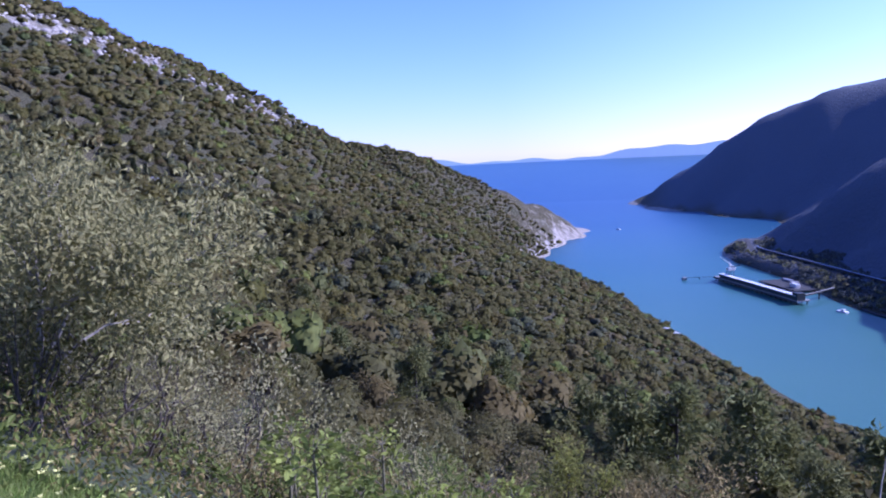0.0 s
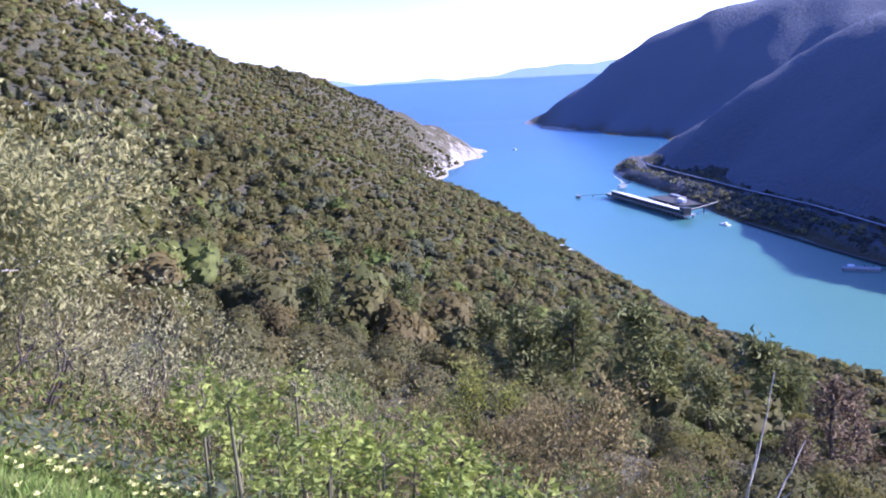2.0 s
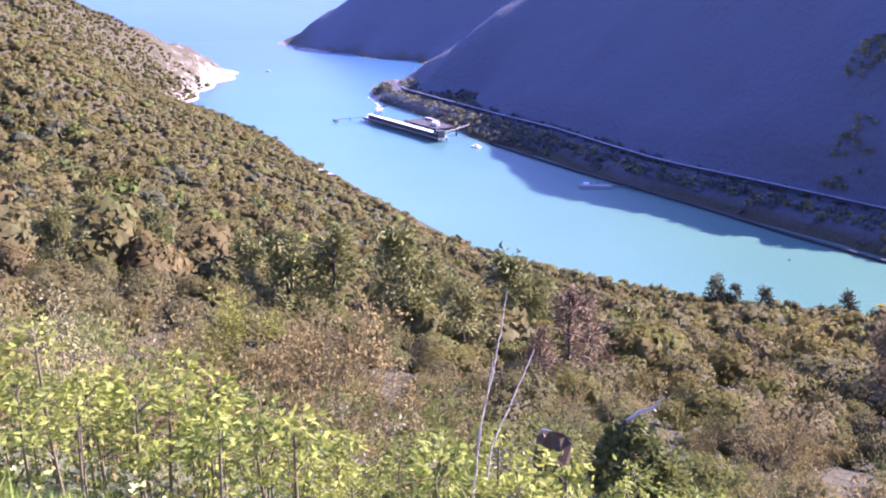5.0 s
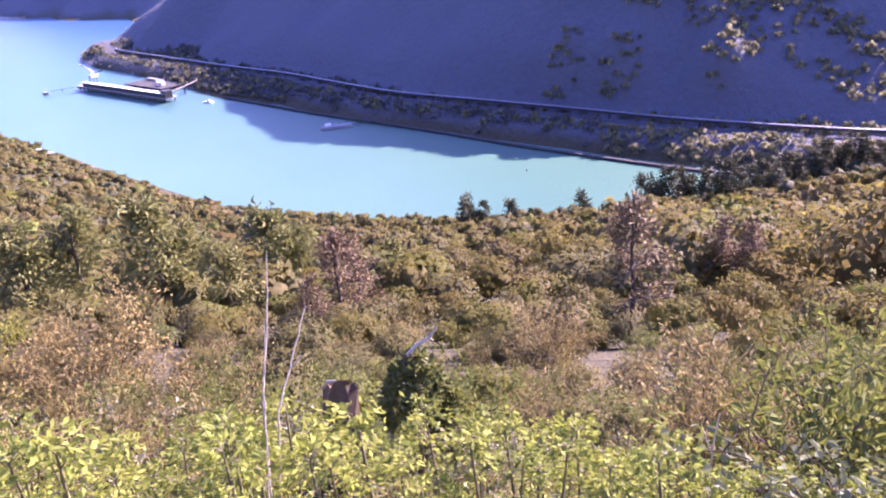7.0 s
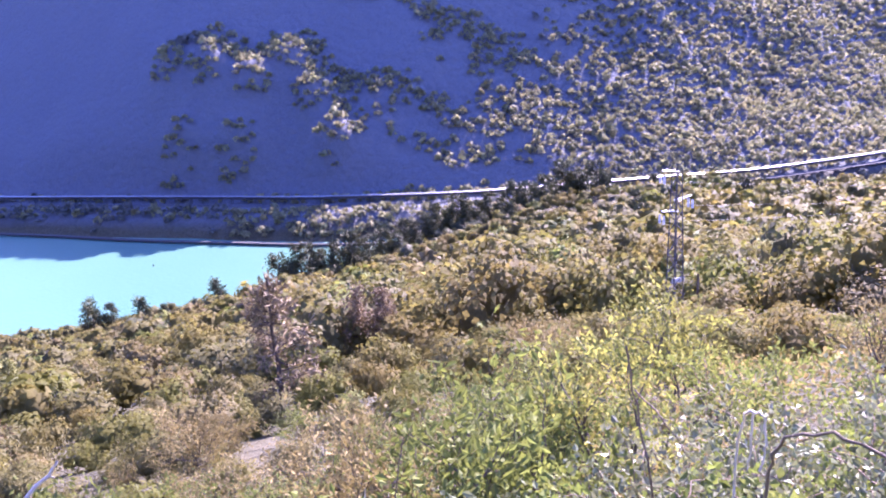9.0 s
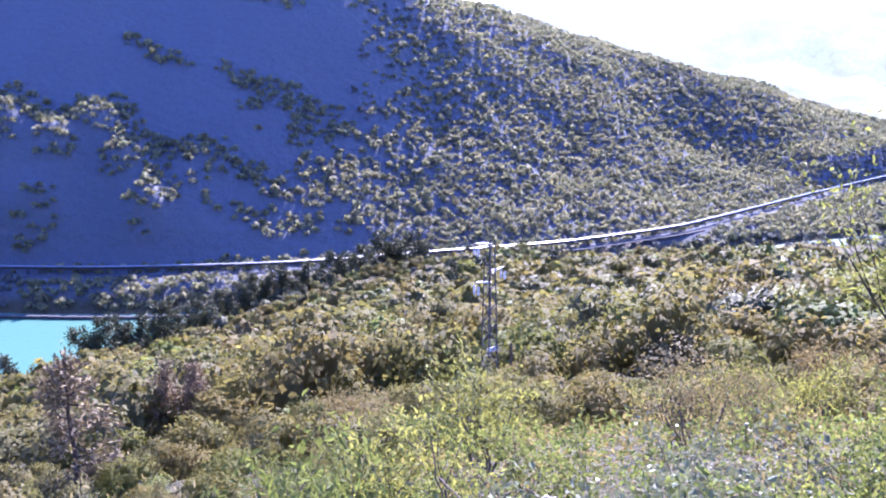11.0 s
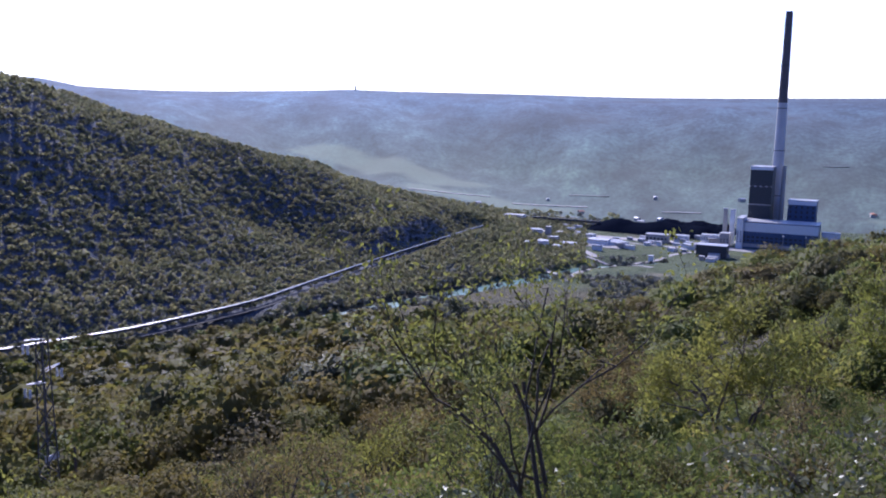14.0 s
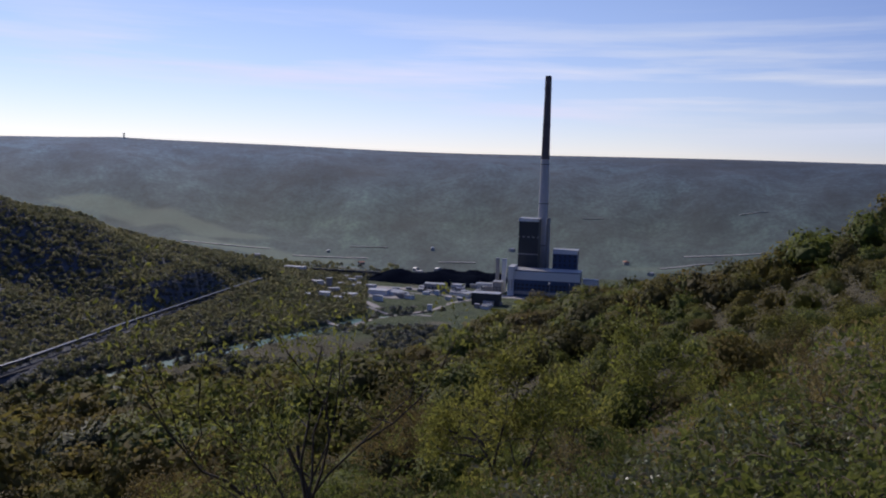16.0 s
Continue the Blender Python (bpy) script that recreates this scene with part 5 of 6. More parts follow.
stem_thing("arching_cane", M_BROWNWOOD, [([spot(72.3, 5.6), high(71.0, 5.6, -31.5), high(70.2, 5.7, -29), high(69.3, 5.8, -24.2)], 0.011, 0.007), ([high(70.0, 5.7, -27), high(72.0, 5.5, -28.6), high(74, 5.4, -31)], 0.007, 0.004)],
           "pale bare cane rising from the brambles", "cane", "bare canes")
stem_thing("arching_cane", M_DEADWOOD, [([spot(77.3, 5.0), high(77.4, 4.9, -29.5), high(77.9, 4.8, -27.6), high(79.0, 4.7, -27.4), high(79.4, 4.7, -29), high(79.0, 4.7, -31)], 0.009, 0.006),
                                        ([high(78.4, 4.75, -27.5), high(78.2, 4.8, -31)], 0.008, 0.006)], "bleached cane bent over in a tight arch", "cane", "bare canes")
stem_thing("arching_cane", M_BROWNWOOD, [([spot(79.1, 4.6), high(79.6, 4.5, -31), high(80.6, 4.4, -28.6), high(83.3, 4.3, -28.0), high(86, 4.3, -28.4), high(89.5, 4.2, -29.6), high(92, 4.2, -32)], 0.011, 0.007)],
           "grey-brown cane bent over in a wide arch", "cane", "bare canes")
stem_thing("bare_twig", M_BROWNWOOD, [([spot(51.0, 6.2), high(51.6, 6.2, -33), high(52.5, 6.3, -30.0)], 0.010, 0.005)], "thin brown twig sticking out of the bushes", "twig", "bare twigs")
stem_thing("bare_twig", M_DEADWOOD, [([spot(48.6, 5.8), high(48.9, 5.8, -36), high(49.4, 5.8, -33)], 0.010, 0.006), ([high(48.9, 5.8, -35.5), high(48.2, 5.8, -34)], 0.006, 0.003)], "bleached twig at the foot of the brown bush", "twig", "bare twigs")

# ---- ivy-clad stump ----
def ivy_on(parent, centre, radii, count, seed, mat=None):
    rng = np.random.default_rng(seed)
    d = rng.normal(size=(count, 3))
    d /= np.linalg.norm(d, axis=1)[:, None]
    d[:, 2] = np.abs(d[:, 2]) * 1.0 - 0.25
    c = np.array(centre) + d * np.array(radii) * rng.uniform(0.85, 1.08, count)[:, None]
    bld = Build()
    bld.add(*blades(rng, c, d + np.array([0, 0, -0.4]), 0.075, 0.065))
    return tagged(part("ivy", bld.mesh("ivy", mat or M_IVY), parent, "trailing green ivy leaves"), kind="stuff")


def stump(b, d, height, radius, label):
    x, y, z = on_ground(b, d, 0.2)
    root = new("tree_stump")
    root.location = (x, y, z)
    rng = np.random.default_rng(4)
    bld = Build()
    k = np.linspace(0, 1, 8)
    lean = np.stack([0.06 * k, -0.03 * k, k * (height + 0.2)], -1)
    v, f = tube(lean, radius * (1.15 - 0.15 * k), 14)
    v[:, :2] += rng.normal(0, radius * 0.1, (len(v), 2))
    away = v[-14:, 0] * math.sin(radians(b)) + v[-14:, 1] * math.cos(radians(b))
    v[-14:, 2] -= (away - away.min()) * 0.8 + rng.uniform(0, 0.16, 14)
    bld.add(v, f)
    top = v[-14:]
    bld.add(np.concatenate([top, [top.mean(0) - np.array([0, 0, 0.08])]]), [(i, (i + 1) % 14, 14) for i in range(14)])
    part("trunk", bld.mesh("trunk", M_BROWNWOOD, False), root)
    cap = Build()
    cap.add(*tube([top[2], top[4] + np.array([0, 0, 0.03]), top[6]], [0.012, 0.02, 0.012], 6))
    part("broken_rim", cap.mesh("broken_rim", M_DEADWOOD, True), root, "pale splintered wood along the break")
    ivy_on(root, (radius * 1.0, 0.05, height * 0.5), (radius * 0.75, radius, height * 0.52), 900, 8, M_GREEN)
    ivy_on(root, (-radius * 0.5, -0.12, height * 0.35), (radius * 0.8, radius * 0.8, height * 0.4), 380, 14)
    return tagged(root, label, "stump")


stump(19.6, 8.2, 1.62, 0.19, "broken brown tree stump with ivy on one side")


def ivy_mound(b, d):
    x, y, z = on_ground(b, d, 0.1)
    root = new("ivy_clad_snag")
    root.location = (x, y, z)
    base = np.array([x, y, z])
    wood = Build()
    wood.add(*tube([(0, 0, -0.2), (0.03, 0, 0.9), (-0.02, 0.05, 1.95)], [0.18, 0.13, 0.07], 9))
    part("trunk", wood.mesh("trunk", M_BROWNWOOD, True), root)
    limb = Build()
    pts = [high(25.1, d, -30.2), high(25.4, d, -29.2), high(26.3, d, -28.5), high(27.3, d, -28.1), high(28.0, d, -27.4)]
    limb.add(*tube([p - base for p in pts], [0.03, 0.026, 0.022, 0.018, 0.008], 7))
    spur = [high(27.2, d, -28.1), high(27.6, d, -28.3)]
    limb.add(*tube([p - base for p in spur], [0.015, 0.006], 5))
    part("bleached_limb", limb.mesh("bleached_limb", M_DEADWOOD, True), root, "bleached white curved bare limb")
    ivy_on(root, (0.02, 0, 1.35), (0.36, 0.36, 0.75), 1700, 9)
    ivy_on(root, (0.30, -0.2, 0.9), (0.34, 0.3, 0.8), 900, 10, M_GREEN)
    return tagged(root, "dead trunk smothered in ivy with a bleached limb", "snag")


ivy_mound(25.8, 8.0)


# ---- low growth that hides the soil between the bushes ----
def undergrowth(name, zones, mat, leaf, seed, label):
    rng = np.random.default_rng(seed)
    P = []
    for b0, b1, d0, d1, n in zones:
        b = np.radians(rng.uniform(b0, b1, n))
        d = np.exp(rng.uniform(math.log(d0), math.log(d1), n))
        P.append(np.stack([d * np.sin(b), d * np.cos(b)], -1))
    P = np.concatenate(P)
    patchy = np.sin(P[:, 0] * 1.9 + seed) + np.sin(P[:, 1] * 2.3 + seed * 2) + np.sin((P[:, 0] + P[:, 1]) * 0.9)
    P, patchy = P[patchy > -1.2], patchy[patchy > -1.2]
    h = rng.uniform(0, 1, len(P)) ** 1.3 * np.clip(0.18 + 0.14 * (patchy + 1.2), 0.1, 0.7)
    c = np.column_stack([P, terrain(P[:, 0], P[:, 1]) + h])
    size = leaf * np.clip(np.hypot(P[:, 0], P[:, 1]) / 9, 0.8, 2.2)
    v, f = blades(rng, c, rng.normal(size=c.shape) + np.array([0, 0, 0.6]), 1.0, 0.5)
    v = (v.reshape(-1, 4, 3) - c[:, None]) * size[:, None, None] + c[:, None]
    bld = Build()
    bld.add(v.reshape(-1, 3), f)
    me = bld.mesh(name, mat)
    at = me.attributes.new("tint", 'FLOAT', 'POINT')
    at.data.foreach_set("value", np.repeat((patchy * 0.2 + rng.uniform(0, 0.25, len(P))) % 1.0, 4).astype(np.float32))
    return tagged(new(name, me), label, "undergrowth", kind="stuff")


undergrowth("green_undergrowth", [(-42, 60, 5.0, 26, 26000), (60, 140, 4.0, 28, 26000)], M_GREEN, 0.085, 41, "low green weeds and seedlings between the bushes")
undergrowth("brown_undergrowth", [(-42, 60, 5.5, 26, 14000), (60, 140, 4.5, 28, 17000)], M_RUST, 0.08, 42, "dry brown stems and litter between the bushes")

# ---- built things ----
def cuboid(x0, x1, y0, y1, z0, z1, bevel=0.0):
    bm = bmesh.new()
    bmesh.ops.create_cube(bm, size=1)
    for v in bm.verts:
        v.co = ((x0 + x1) / 2 + v.co.x * (x1 - x0), (y0 + y1) / 2 + v.co.y * (y1 - y0), (z0 + z1) / 2 + v.co.z * (z1 - z0))
    if bevel:
        bmesh.ops.bevel(bm, geom=list(bm.edges), offset=bevel, segments=1, affect='EDGES')
    return bm


def solid(name, bm, mat, parent, label=""):
    me = bpy.data.meshes.new(name)
    bm.to_mesh(me)
    bm.free()
    me.materials.append(mat)
    return part(name, me, parent, label)


def rod(name, a, b, r0, r1, mat, parent, sides=8, label=""):
    bld = Build()
    bld.add(*tube([a, (np.array(a) + np.array(b)) / 2, b], [r0, (r0 + r1) / 2, r1], sides))
    return part(name, bld.mesh(name, mat, True), parent, label)


def base_at(name, x, y, z, turn=0.0):
    root = new(name)
    root.matrix_basis = pose(x, y, z, 0, 0, turn)
    return root


# ribbon along a plan line
def fine_line(pts, step):
    out = []
    for a, b in zip(pts, pts[1:]):
        n = max(1, int(math.dist(a[:2], b[:2]) / step))
        out += [tuple(a[i] + (b[i] - a[i]) * k / n for i in range(len(a))) for k in range(n)]
    q = np.array(out + [pts[-1]], float)
    for _ in range(6):
        q[1:-1] = (q[:-2] + 2 * q[1:-1] + q[2:]) / 4
    return q


def ribbon(pts, left, right, lift):
    p = np.asarray(pts, float)
    d = np.gradient(p[:, :2], axis=0)
    d /= np.linalg.norm(d, axis=1)[:, None]
    s = np.stack([d[:, 1], -d[:, 0]], -1)
    a = np.column_stack([p[:, :2] - s * left, p[:, 2] + lift])
    b = np.column_stack([p[:, :2] + s * right, p[:, 2] + lift])
    return a, b


line = fine_line(ROAD, 12)
a, b = ribbon(line, 3.4, 3.4, 0.12)
n = len(a)
verts = np.concatenate([a, b, a - (0, 0, 0.5), b - (0, 0, 0.5)])
faces = [f for i in range(n - 1) for f in ((i, i + 1, n + i + 1, n + i), (2 * n + i, 2 * n + i + 1, i + 1, i), (n + i, n + i + 1, 3 * n + i + 1, 3 * n + i))]
tagged(mesh_object("road", verts, faces, M_ASPHALT), "pale service road cut along the foot of the slope", "road", kind="structure")

# coal conveyor beside the road, from the quay to the works
conveyor = base_at("coal_conveyor", line[14][0], line[14][1], line[14][2])
org = np.array(line[14])
cl = line[14:]
a, b = ribbon(cl, 8.2, -5.8, 0.0)
hgt = 4.2
verts = np.concatenate([a + (0, 0, hgt), b + (0, 0, hgt), a + (0, 0, hgt + 2.3), b + (0, 0, hgt + 2.3)]) - org
n = len(a)
part("gallery_wall", bpy.data.meshes.new("gallery_wall"), conveyor)
wall = conveyor.children[0].data
wall.from_pydata(verts.tolist(), [], [f for i in range(n - 1) for f in ((i, n + i, n + i + 1, i + 1), (i, i + 1, 2 * n + i + 1, 2 * n + i), (n + i, 3 * n + i, 3 * n + i + 1, n + i + 1))])
wall.materials.append(M_DARK)
ridge = (a + b) / 2 + (0, 0, hgt + 2.8)
a2, b2 = ribbon(cl, 8.5, -5.5, hgt + 2.25)
verts = np.concatenate([a2, ridge, b2]) - org
me = bpy.data.meshes.new("gallery_roof")
me.from_pydata(verts.tolist(), [], [f for i in range(n - 1) for f in ((i, i + 1, n + i + 1, n + i), (n + i, n + i + 1, 2 * n + i + 1, 2 * n + i))])
M_ROOF = plain("bright_sheet_metal", (0.25, 0.26, 0.28), 0.45, 0.5, scale=0.4, vary=0.2)
me.materials.append(M_ROOF)
part("gallery_roof", me, conveyor, "shiny corrugated metal roof")
leg_bm = cuboid(-0.3, 0.3, -0.3, 0.3, -6.0, hgt, 0.05)
leg_me = bpy.data.meshes.new("trestle_leg")
leg_bm.to_mesh(leg_me)
leg_bm.free()
leg_me.materials.append(M_DARK)
for i in range(0, n, 3):
    for q in (a, b):
        leg = part("trestle_leg", leg_me, conveyor)
        leg.location = tuple(q[i] - org)
tagged(conveyor, "long covered coal conveyor with a shiny metal roof", "conveyor")

M_GREYROOF = plain("grey_sheet_roof", (0.4, 0.4, 0.4), 0.5, 0.2, scale=0.4)
# coal quay
quay = base_at("coal_quay", 175, 1122, 0, 18.7)
solid("deck", cuboid(-8, 8, -108, 108, 4.2, 5.4, 0.1), M_CONCRETE, quay)
pile_me = bpy.data.meshes.new("pile")
bm = bmesh.new()
bmesh.ops.create_cone(bm, segments=10, radius1=0.7, radius2=0.7, depth=10, cap_ends=True)
bm.to_mesh(pile_me)
bm.free()
pile_me.materials.append(M_DARK)
for k in range(19):
    for sx in (-6.6, 6.6):
        part("pile", pile_me, quay).location = (sx, -104 + k * 11.5, -0.6)
quay_gallery = solid("gallery", cuboid(-7.2, -2.2, -104, 92, 5.4, 10.2, 0.15), M_DARK, quay, "long dark conveyor gallery")
solid("gallery_roof", cuboid(-8.2, -0.6, -105, 93, 10.2, 10.9, 0.1), M_WHITE, quay_gallery, "white sheet roof")
solid("transfer_house", cuboid(-8, 2, -108, -97, 5.4, 14, 0.2), M_DARK, quay)
solid("fender_beam", cuboid(-8.6, -8.0, -108, 108, 2.6, 4.2, 0.1), M_DARK, quay)
for k in range(9):
    solid("bollard", cuboid(5.6, 6.4, -96 + k * 24, -95.2 + k * 24, 5.4, 6.3, 0.15), M_DARK, quay)
rod("inclined_conveyor", (2, -100, 9), (66, -64, 9.5), 1.5, 1.5, M_DARK, quay, 6, "dark inclined conveyor bridge to the shore")
rod("bridge_leg", (35, -81, -2), (35, -81, 12), 0.8, 0.8, M_DARK, quay)
tagged(quay, "long concrete coal quay with a white-roofed gallery", "quay")

unloader = base_at("ship_unloader", 152, 1196, 5.4, 18.7)
for sx in (-6, 5):
    for sy in (-7, 7):
        rod("portal_leg", (sx, sy, 0), (sx * 0.8, sy * 0.7, 16), 0.7, 0.6, M_DARK, unloader, 6)
solid("machine_house", cuboid(-6, 7, -6, 6, 16, 22, 0.3), M_WHITE, unloader, "pale machine house")
rod("tower", (0, 0, 22), (-1, 1, 34), 1.6, 0.9, M_WHITE, unloader, 6)
rod("boom", (10, -4, 20), (-16, 12, 44), 1.2, 0.8, M_WHITE, unloader, 6, "pale raised crane boom")
rod("boom_stay", (-1, 1, 34), (-15, 11, 43), 0.25, 0.25, M_DARK, unloader, 5)
rod("counter_jib", (0, 0, 23), (16, -10, 27), 1.1, 0.9, M_DARK, unloader, 6)
unloader.matrix_basis = unloader.matrix_basis @ Matrix.Scale(0.68, 4)
tagged(unloader, "pale ship unloader crane with a raised boom on the quay", "crane")

yard = base_at("dolphin_platform", 222, 1150, 0, 18.7)
solid("deck", cuboid(-22, 22, -46, 46, 2.2, 3.4, 0.1), M_ASPHALT, yard)
for sx in (-20, 20):
    for k in range(5):
        part("pile", pile_me, yard).location = (sx, -42 + k * 21, -2.4)
for k, (w, l, h) in enumerate(((6, 14, 5), (9, 8, 4), (5, 22, 3))):
    solid("shed", cuboid(-12 + k * 9, -12 + k * 9 + w, -30 + k * 22, -30 + k * 22 + l, 3.4, 3.4 + h, 0.1), (M_WHITE, M_CONCRETE, M_GREYROOF)[k], yard)
tagged(yard, "low concrete working platform with sheds behind the quay", "platform")

walkway = base_at("mooring_walkway", 132, 1228, 0, 100)
solid("catwalk", cuboid(-1, 1, 0, 38, 3.2, 3.6, 0.05), M_DARK, walkway)
solid("dolphin", cuboid(-3, 3, 36, 42, -3, 4, 0.3), M_CONCRETE, walkway)
rod("support", (0, 18, -3), (0, 18, 3.2), 0.5, 0.5, M_DARK, walkway)
tagged(walkway, "thin catwalk running out to a mooring dolphin", "catwalk")

jetty = base_at("small_jetty", 285, 748, 0, 72)
solid("pontoon", cuboid(-4, 4, -30, 0, -0.6, 2.6, 0.3), M_CONCRETE, jetty)
solid("gangway", cuboid(-1, 1, -56, -30, 1.5, 2.0, 0.05), M_DARK, jetty)
for k in range(4):
    rod("mooring_post", (3.6, -4 - k * 7, -3), (3.6, -4 - k * 7, 4), 0.3, 0.3, M_DARK, jetty)
solid("shelter", cuboid(-3, 3, -10, -4, 2.6, 4.6, 0.2), M_WHITE, jetty)
tagged(jetty, "small concrete jetty with a gangway to the shaded shore", "jetty")

barge = base_at("work_boat", 240, 975, 0, 30)
bm = cuboid(-2.6, 2.6, -7, 7, -0.6, 1.5, 0.4)
solid("hull", bm, M_WHITE, barge)
solid("cabin", cuboid(-1.6, 1.6, -3, 1, 1.5, 3.6, 0.2), M_WHITE, barge)
tagged(barge, "small white work boat moored near the quay", "boat")
boat = base_at("motor_boat", 6, 2012, 0, 70)
bm = cuboid(-1.8, 1.8, -6, 6, -0.4, 1.6, 0.5)
for v in bm.verts:
    if v.co.y > 5:
        v.co.x *= 0.2
solid("hull", bm, M_WHITE, boat)
solid("cabin", cuboid(-1.2, 1.2, -2, 2, 1.6, 3.4, 0.3), M_WHITE, boat)
tagged(boat, "small white motor boat crossing the bay", "boat")
buoy = base_at("buoy", 348, 501, 0)
bm = bmesh.new()
bmesh.ops.create_cone(bm, segments=14, radius1=1.0, radius2=0.5, depth=1.4, cap_ends=True)
solid("float", bm, M_DARK, buoy)
rod("staff", (0, 0, 0.5), (0, 0, 2.4), 0.12, 0.08, M_DARK, buoy, 6)
tagged(buoy, "dark mooring buoy on the water", "buoy")


def hut(x, y, w, l, h, turn, wall, roof, label, category="building", name="hut", z=None):
    root = base_at(name, x, y, float(terrain(np.array([x]), np.array([y]))[0]) if z is None else z, turn)
    body = solid("wall", cuboid(-w / 2, w / 2, -l / 2, l / 2, -1.5, h, 0.05), wall, root)
    bm = cuboid(-w / 2 - 0.4, w / 2 + 0.4, -l / 2 - 0.4, l / 2 + 0.4, h + 0.01, h + max(0.4, w * 0.18))
    for v in bm.verts:
        if v.co.z > h + 0.2:
            v.co.x *= 0.12
    solid("roof", bm, roof, root)
    for sy in range(int(l // 5)):
        solid("window", cuboid(-w / 2 - 0.06, -w / 2 + 0.1, -l / 2 + 1.5 + sy * 5, -l / 2 + 3.0 + sy * 5, h * 0.35, h * 0.75), M_DARK, body)
    return tagged(root, label, category)


M_TILE = plain("terracotta_roof", (0.35, 0.16, 0.09), 0.85, scale=0.8)
hut(462, 362, 6, 9, 4, 40, M_WHITE, M_WHITE, "small white building at the head of the bay")
hut(56, 842, 5, 8, 3, 20, M_WHITE, M_WHITE, "small white hut by the wooded shore")
hut(48, 868, 4, 5, 2.5, 60, M_CONCRETE, M_WHITE, "tiny pale shelter above the shore")
hx, hy, hz = polar(-30.2, 298, 0)
hut(hx, hy, 5, 7, 3.0, 30, M_WHITE, M_CONCRETE, "pale stone hut beside the cypresses")
mast = base_at("beacon_mast", 283, 1640, 16)
rod("pole", (0, 0, -2), (0, 0, 16), 0.5, 0.3, M_WHITE, mast)
solid("lamp", cuboid(-0.8, 0.8, -0.8, 0.8, 16, 17.6, 0.2), M_WHITE, mast)
tagged(mast, "white beacon mast on the headland", "beacon")

# ---- lattice pylon ----
M_PYL = plain('dull_galvanised_lattice', (0.12, 0.12, 0.12), 0.6, 0.4, scale=2)
PYB = polar(70.85, 80, 0)
pz = float(terrain(np.array([PYB[0]]), np.array([PYB[1]]))[0])
pylon = base_at("electricity_pylon", PYB[0], PYB[1], pz, -30)
TOP = 16.0
for sx in (-1, 1):
    for sy in (-1, 1):
        rod("corner_post", (sx * 0.65, sy * 0.65, -0.5), (sx * 0.32, sy * 0.32, TOP), 0.085, 0.07, M_PYL, pylon, 4)
steps = 15
for k in range(steps):
    z0, z1 = TOP * k / steps, TOP * (k + 1) / steps
    w0, w1 = 0.65 - 0.33 * k / steps, 0.65 - 0.33 * (k + 1) / steps
    for j, (p, q) in enumerate((((-1, -1), (1, -1)), ((1, -1), (1, 1)), ((1, 1), (-1, 1)), ((-1, 1), (-1, -1)))):
        if (k + j) % 2:
            p, q = q, p
        rod("brace", (p[0] * w0, p[1] * w0, z0), (q[0] * w1, q[1] * w1, z1), 0.042, 0.042, M_PYL, pylon, 3)
for zz, side in ((TOP - 0.4, -1), (TOP - 3.3, 1), (TOP - 4.3, -1)):
    for dy in (-0.3, 0.3):
        arm = rod("cross_arm", (0, dy, zz), (side * 1.75, dy * 0.2, zz + 0.25), 0.05, 0.04, M_WHITE, pylon, 4)
    for dy in (-0.28, 0.28):
        bld = Build()
        for m in range(5):
            bld.add(*tube([(side * 1.7, dy, zz - 0.15 - m * 0.17), (side * 1.7, dy, zz - 0.24 - m * 0.17)], [0.10, 0.13], 8))
        tagged(part("insulator", bld.mesh("insulator", M_WHITE, True), arm, "white stacked insulator"), kind="stuff")
solid("warning_plate", cuboid(-0.75, 0.75, -0.5, -0.46, 4.6, 5.1), M_WHITE, pylon)
tagged(pylon, "slim steel lattice pylon with three short arms", "pylon")
wires = Build()
m = pose(PYB[0], PYB[1], pz, 0, 0, -30)
for zz, side in ((TOP - 1.2, -1), (TOP - 4.1, 1), (TOP - 5.1, -1)):
    s = m @ Vector((side * 1.7, 0, zz))
    for far in (polar(95, 420, 96), polar(52, 330, 95)):
        k = np.linspace(0, 1, 14)
        pts = np.array(s)[None] * (1 - k)[:, None] + (np.array(far) + np.array([0, side * 2.0, (zz - TOP)]))[None] * k[:, None]
        pts[:, 2] -= 9 * k * (1 - k)
        wires.add(*tube(pts, np.full(14, 0.012), 3))
tagged(new("overhead_wires", wires.mesh("overhead_wires", M_DARK)), "thin sagging wires strung from the pylon", "wires", kind="stuff")
rod_post = base_at("wooden_post", PYB[0] + 0.9, PYB[1] - 2.0, pz - 0.3)
rod("pole", (0, 0, -0.5), (0.3, 0.1, 5.5), 0.16, 0.10, M_BROWNWOOD, rod_post)
tagged(rod_post, "dark wooden post beside the pylon", "post")

# ---- power station ----
CHX, CHY, _ = polar(117.75, 1430, 0)
M_CONCRETE_PALE = plain("pale_shaft_concrete", (0.5, 0.49, 0.47), 0.85, scale=0.05, vary=0.12)
chimney = base_at("chimney", CHX, CHY, 9)
prev = 0.0
for z0, z1, mat, lab in ((0, 214, M_CONCRETE_PALE, "pale concrete lower shaft"), (214, 348, plain("weathered_dark_band", (0.10, 0.085, 0.085), 0.8, scale=0.1), "dark painted upper shaft"), (348, 351, M_DARK, "")):
    k = np.linspace(z0, z1, 12)
    bld = Build()
    bld.add(*tube(np.stack([k * 0, k * 0, k], -1), 10.5 - 5.3 * np.minimum(k / 350, 1) ** 0.8, 28))
    part("shaft" if z1 < 350 else "rim", bld.mesh("shaft", mat, True), chimney, lab)
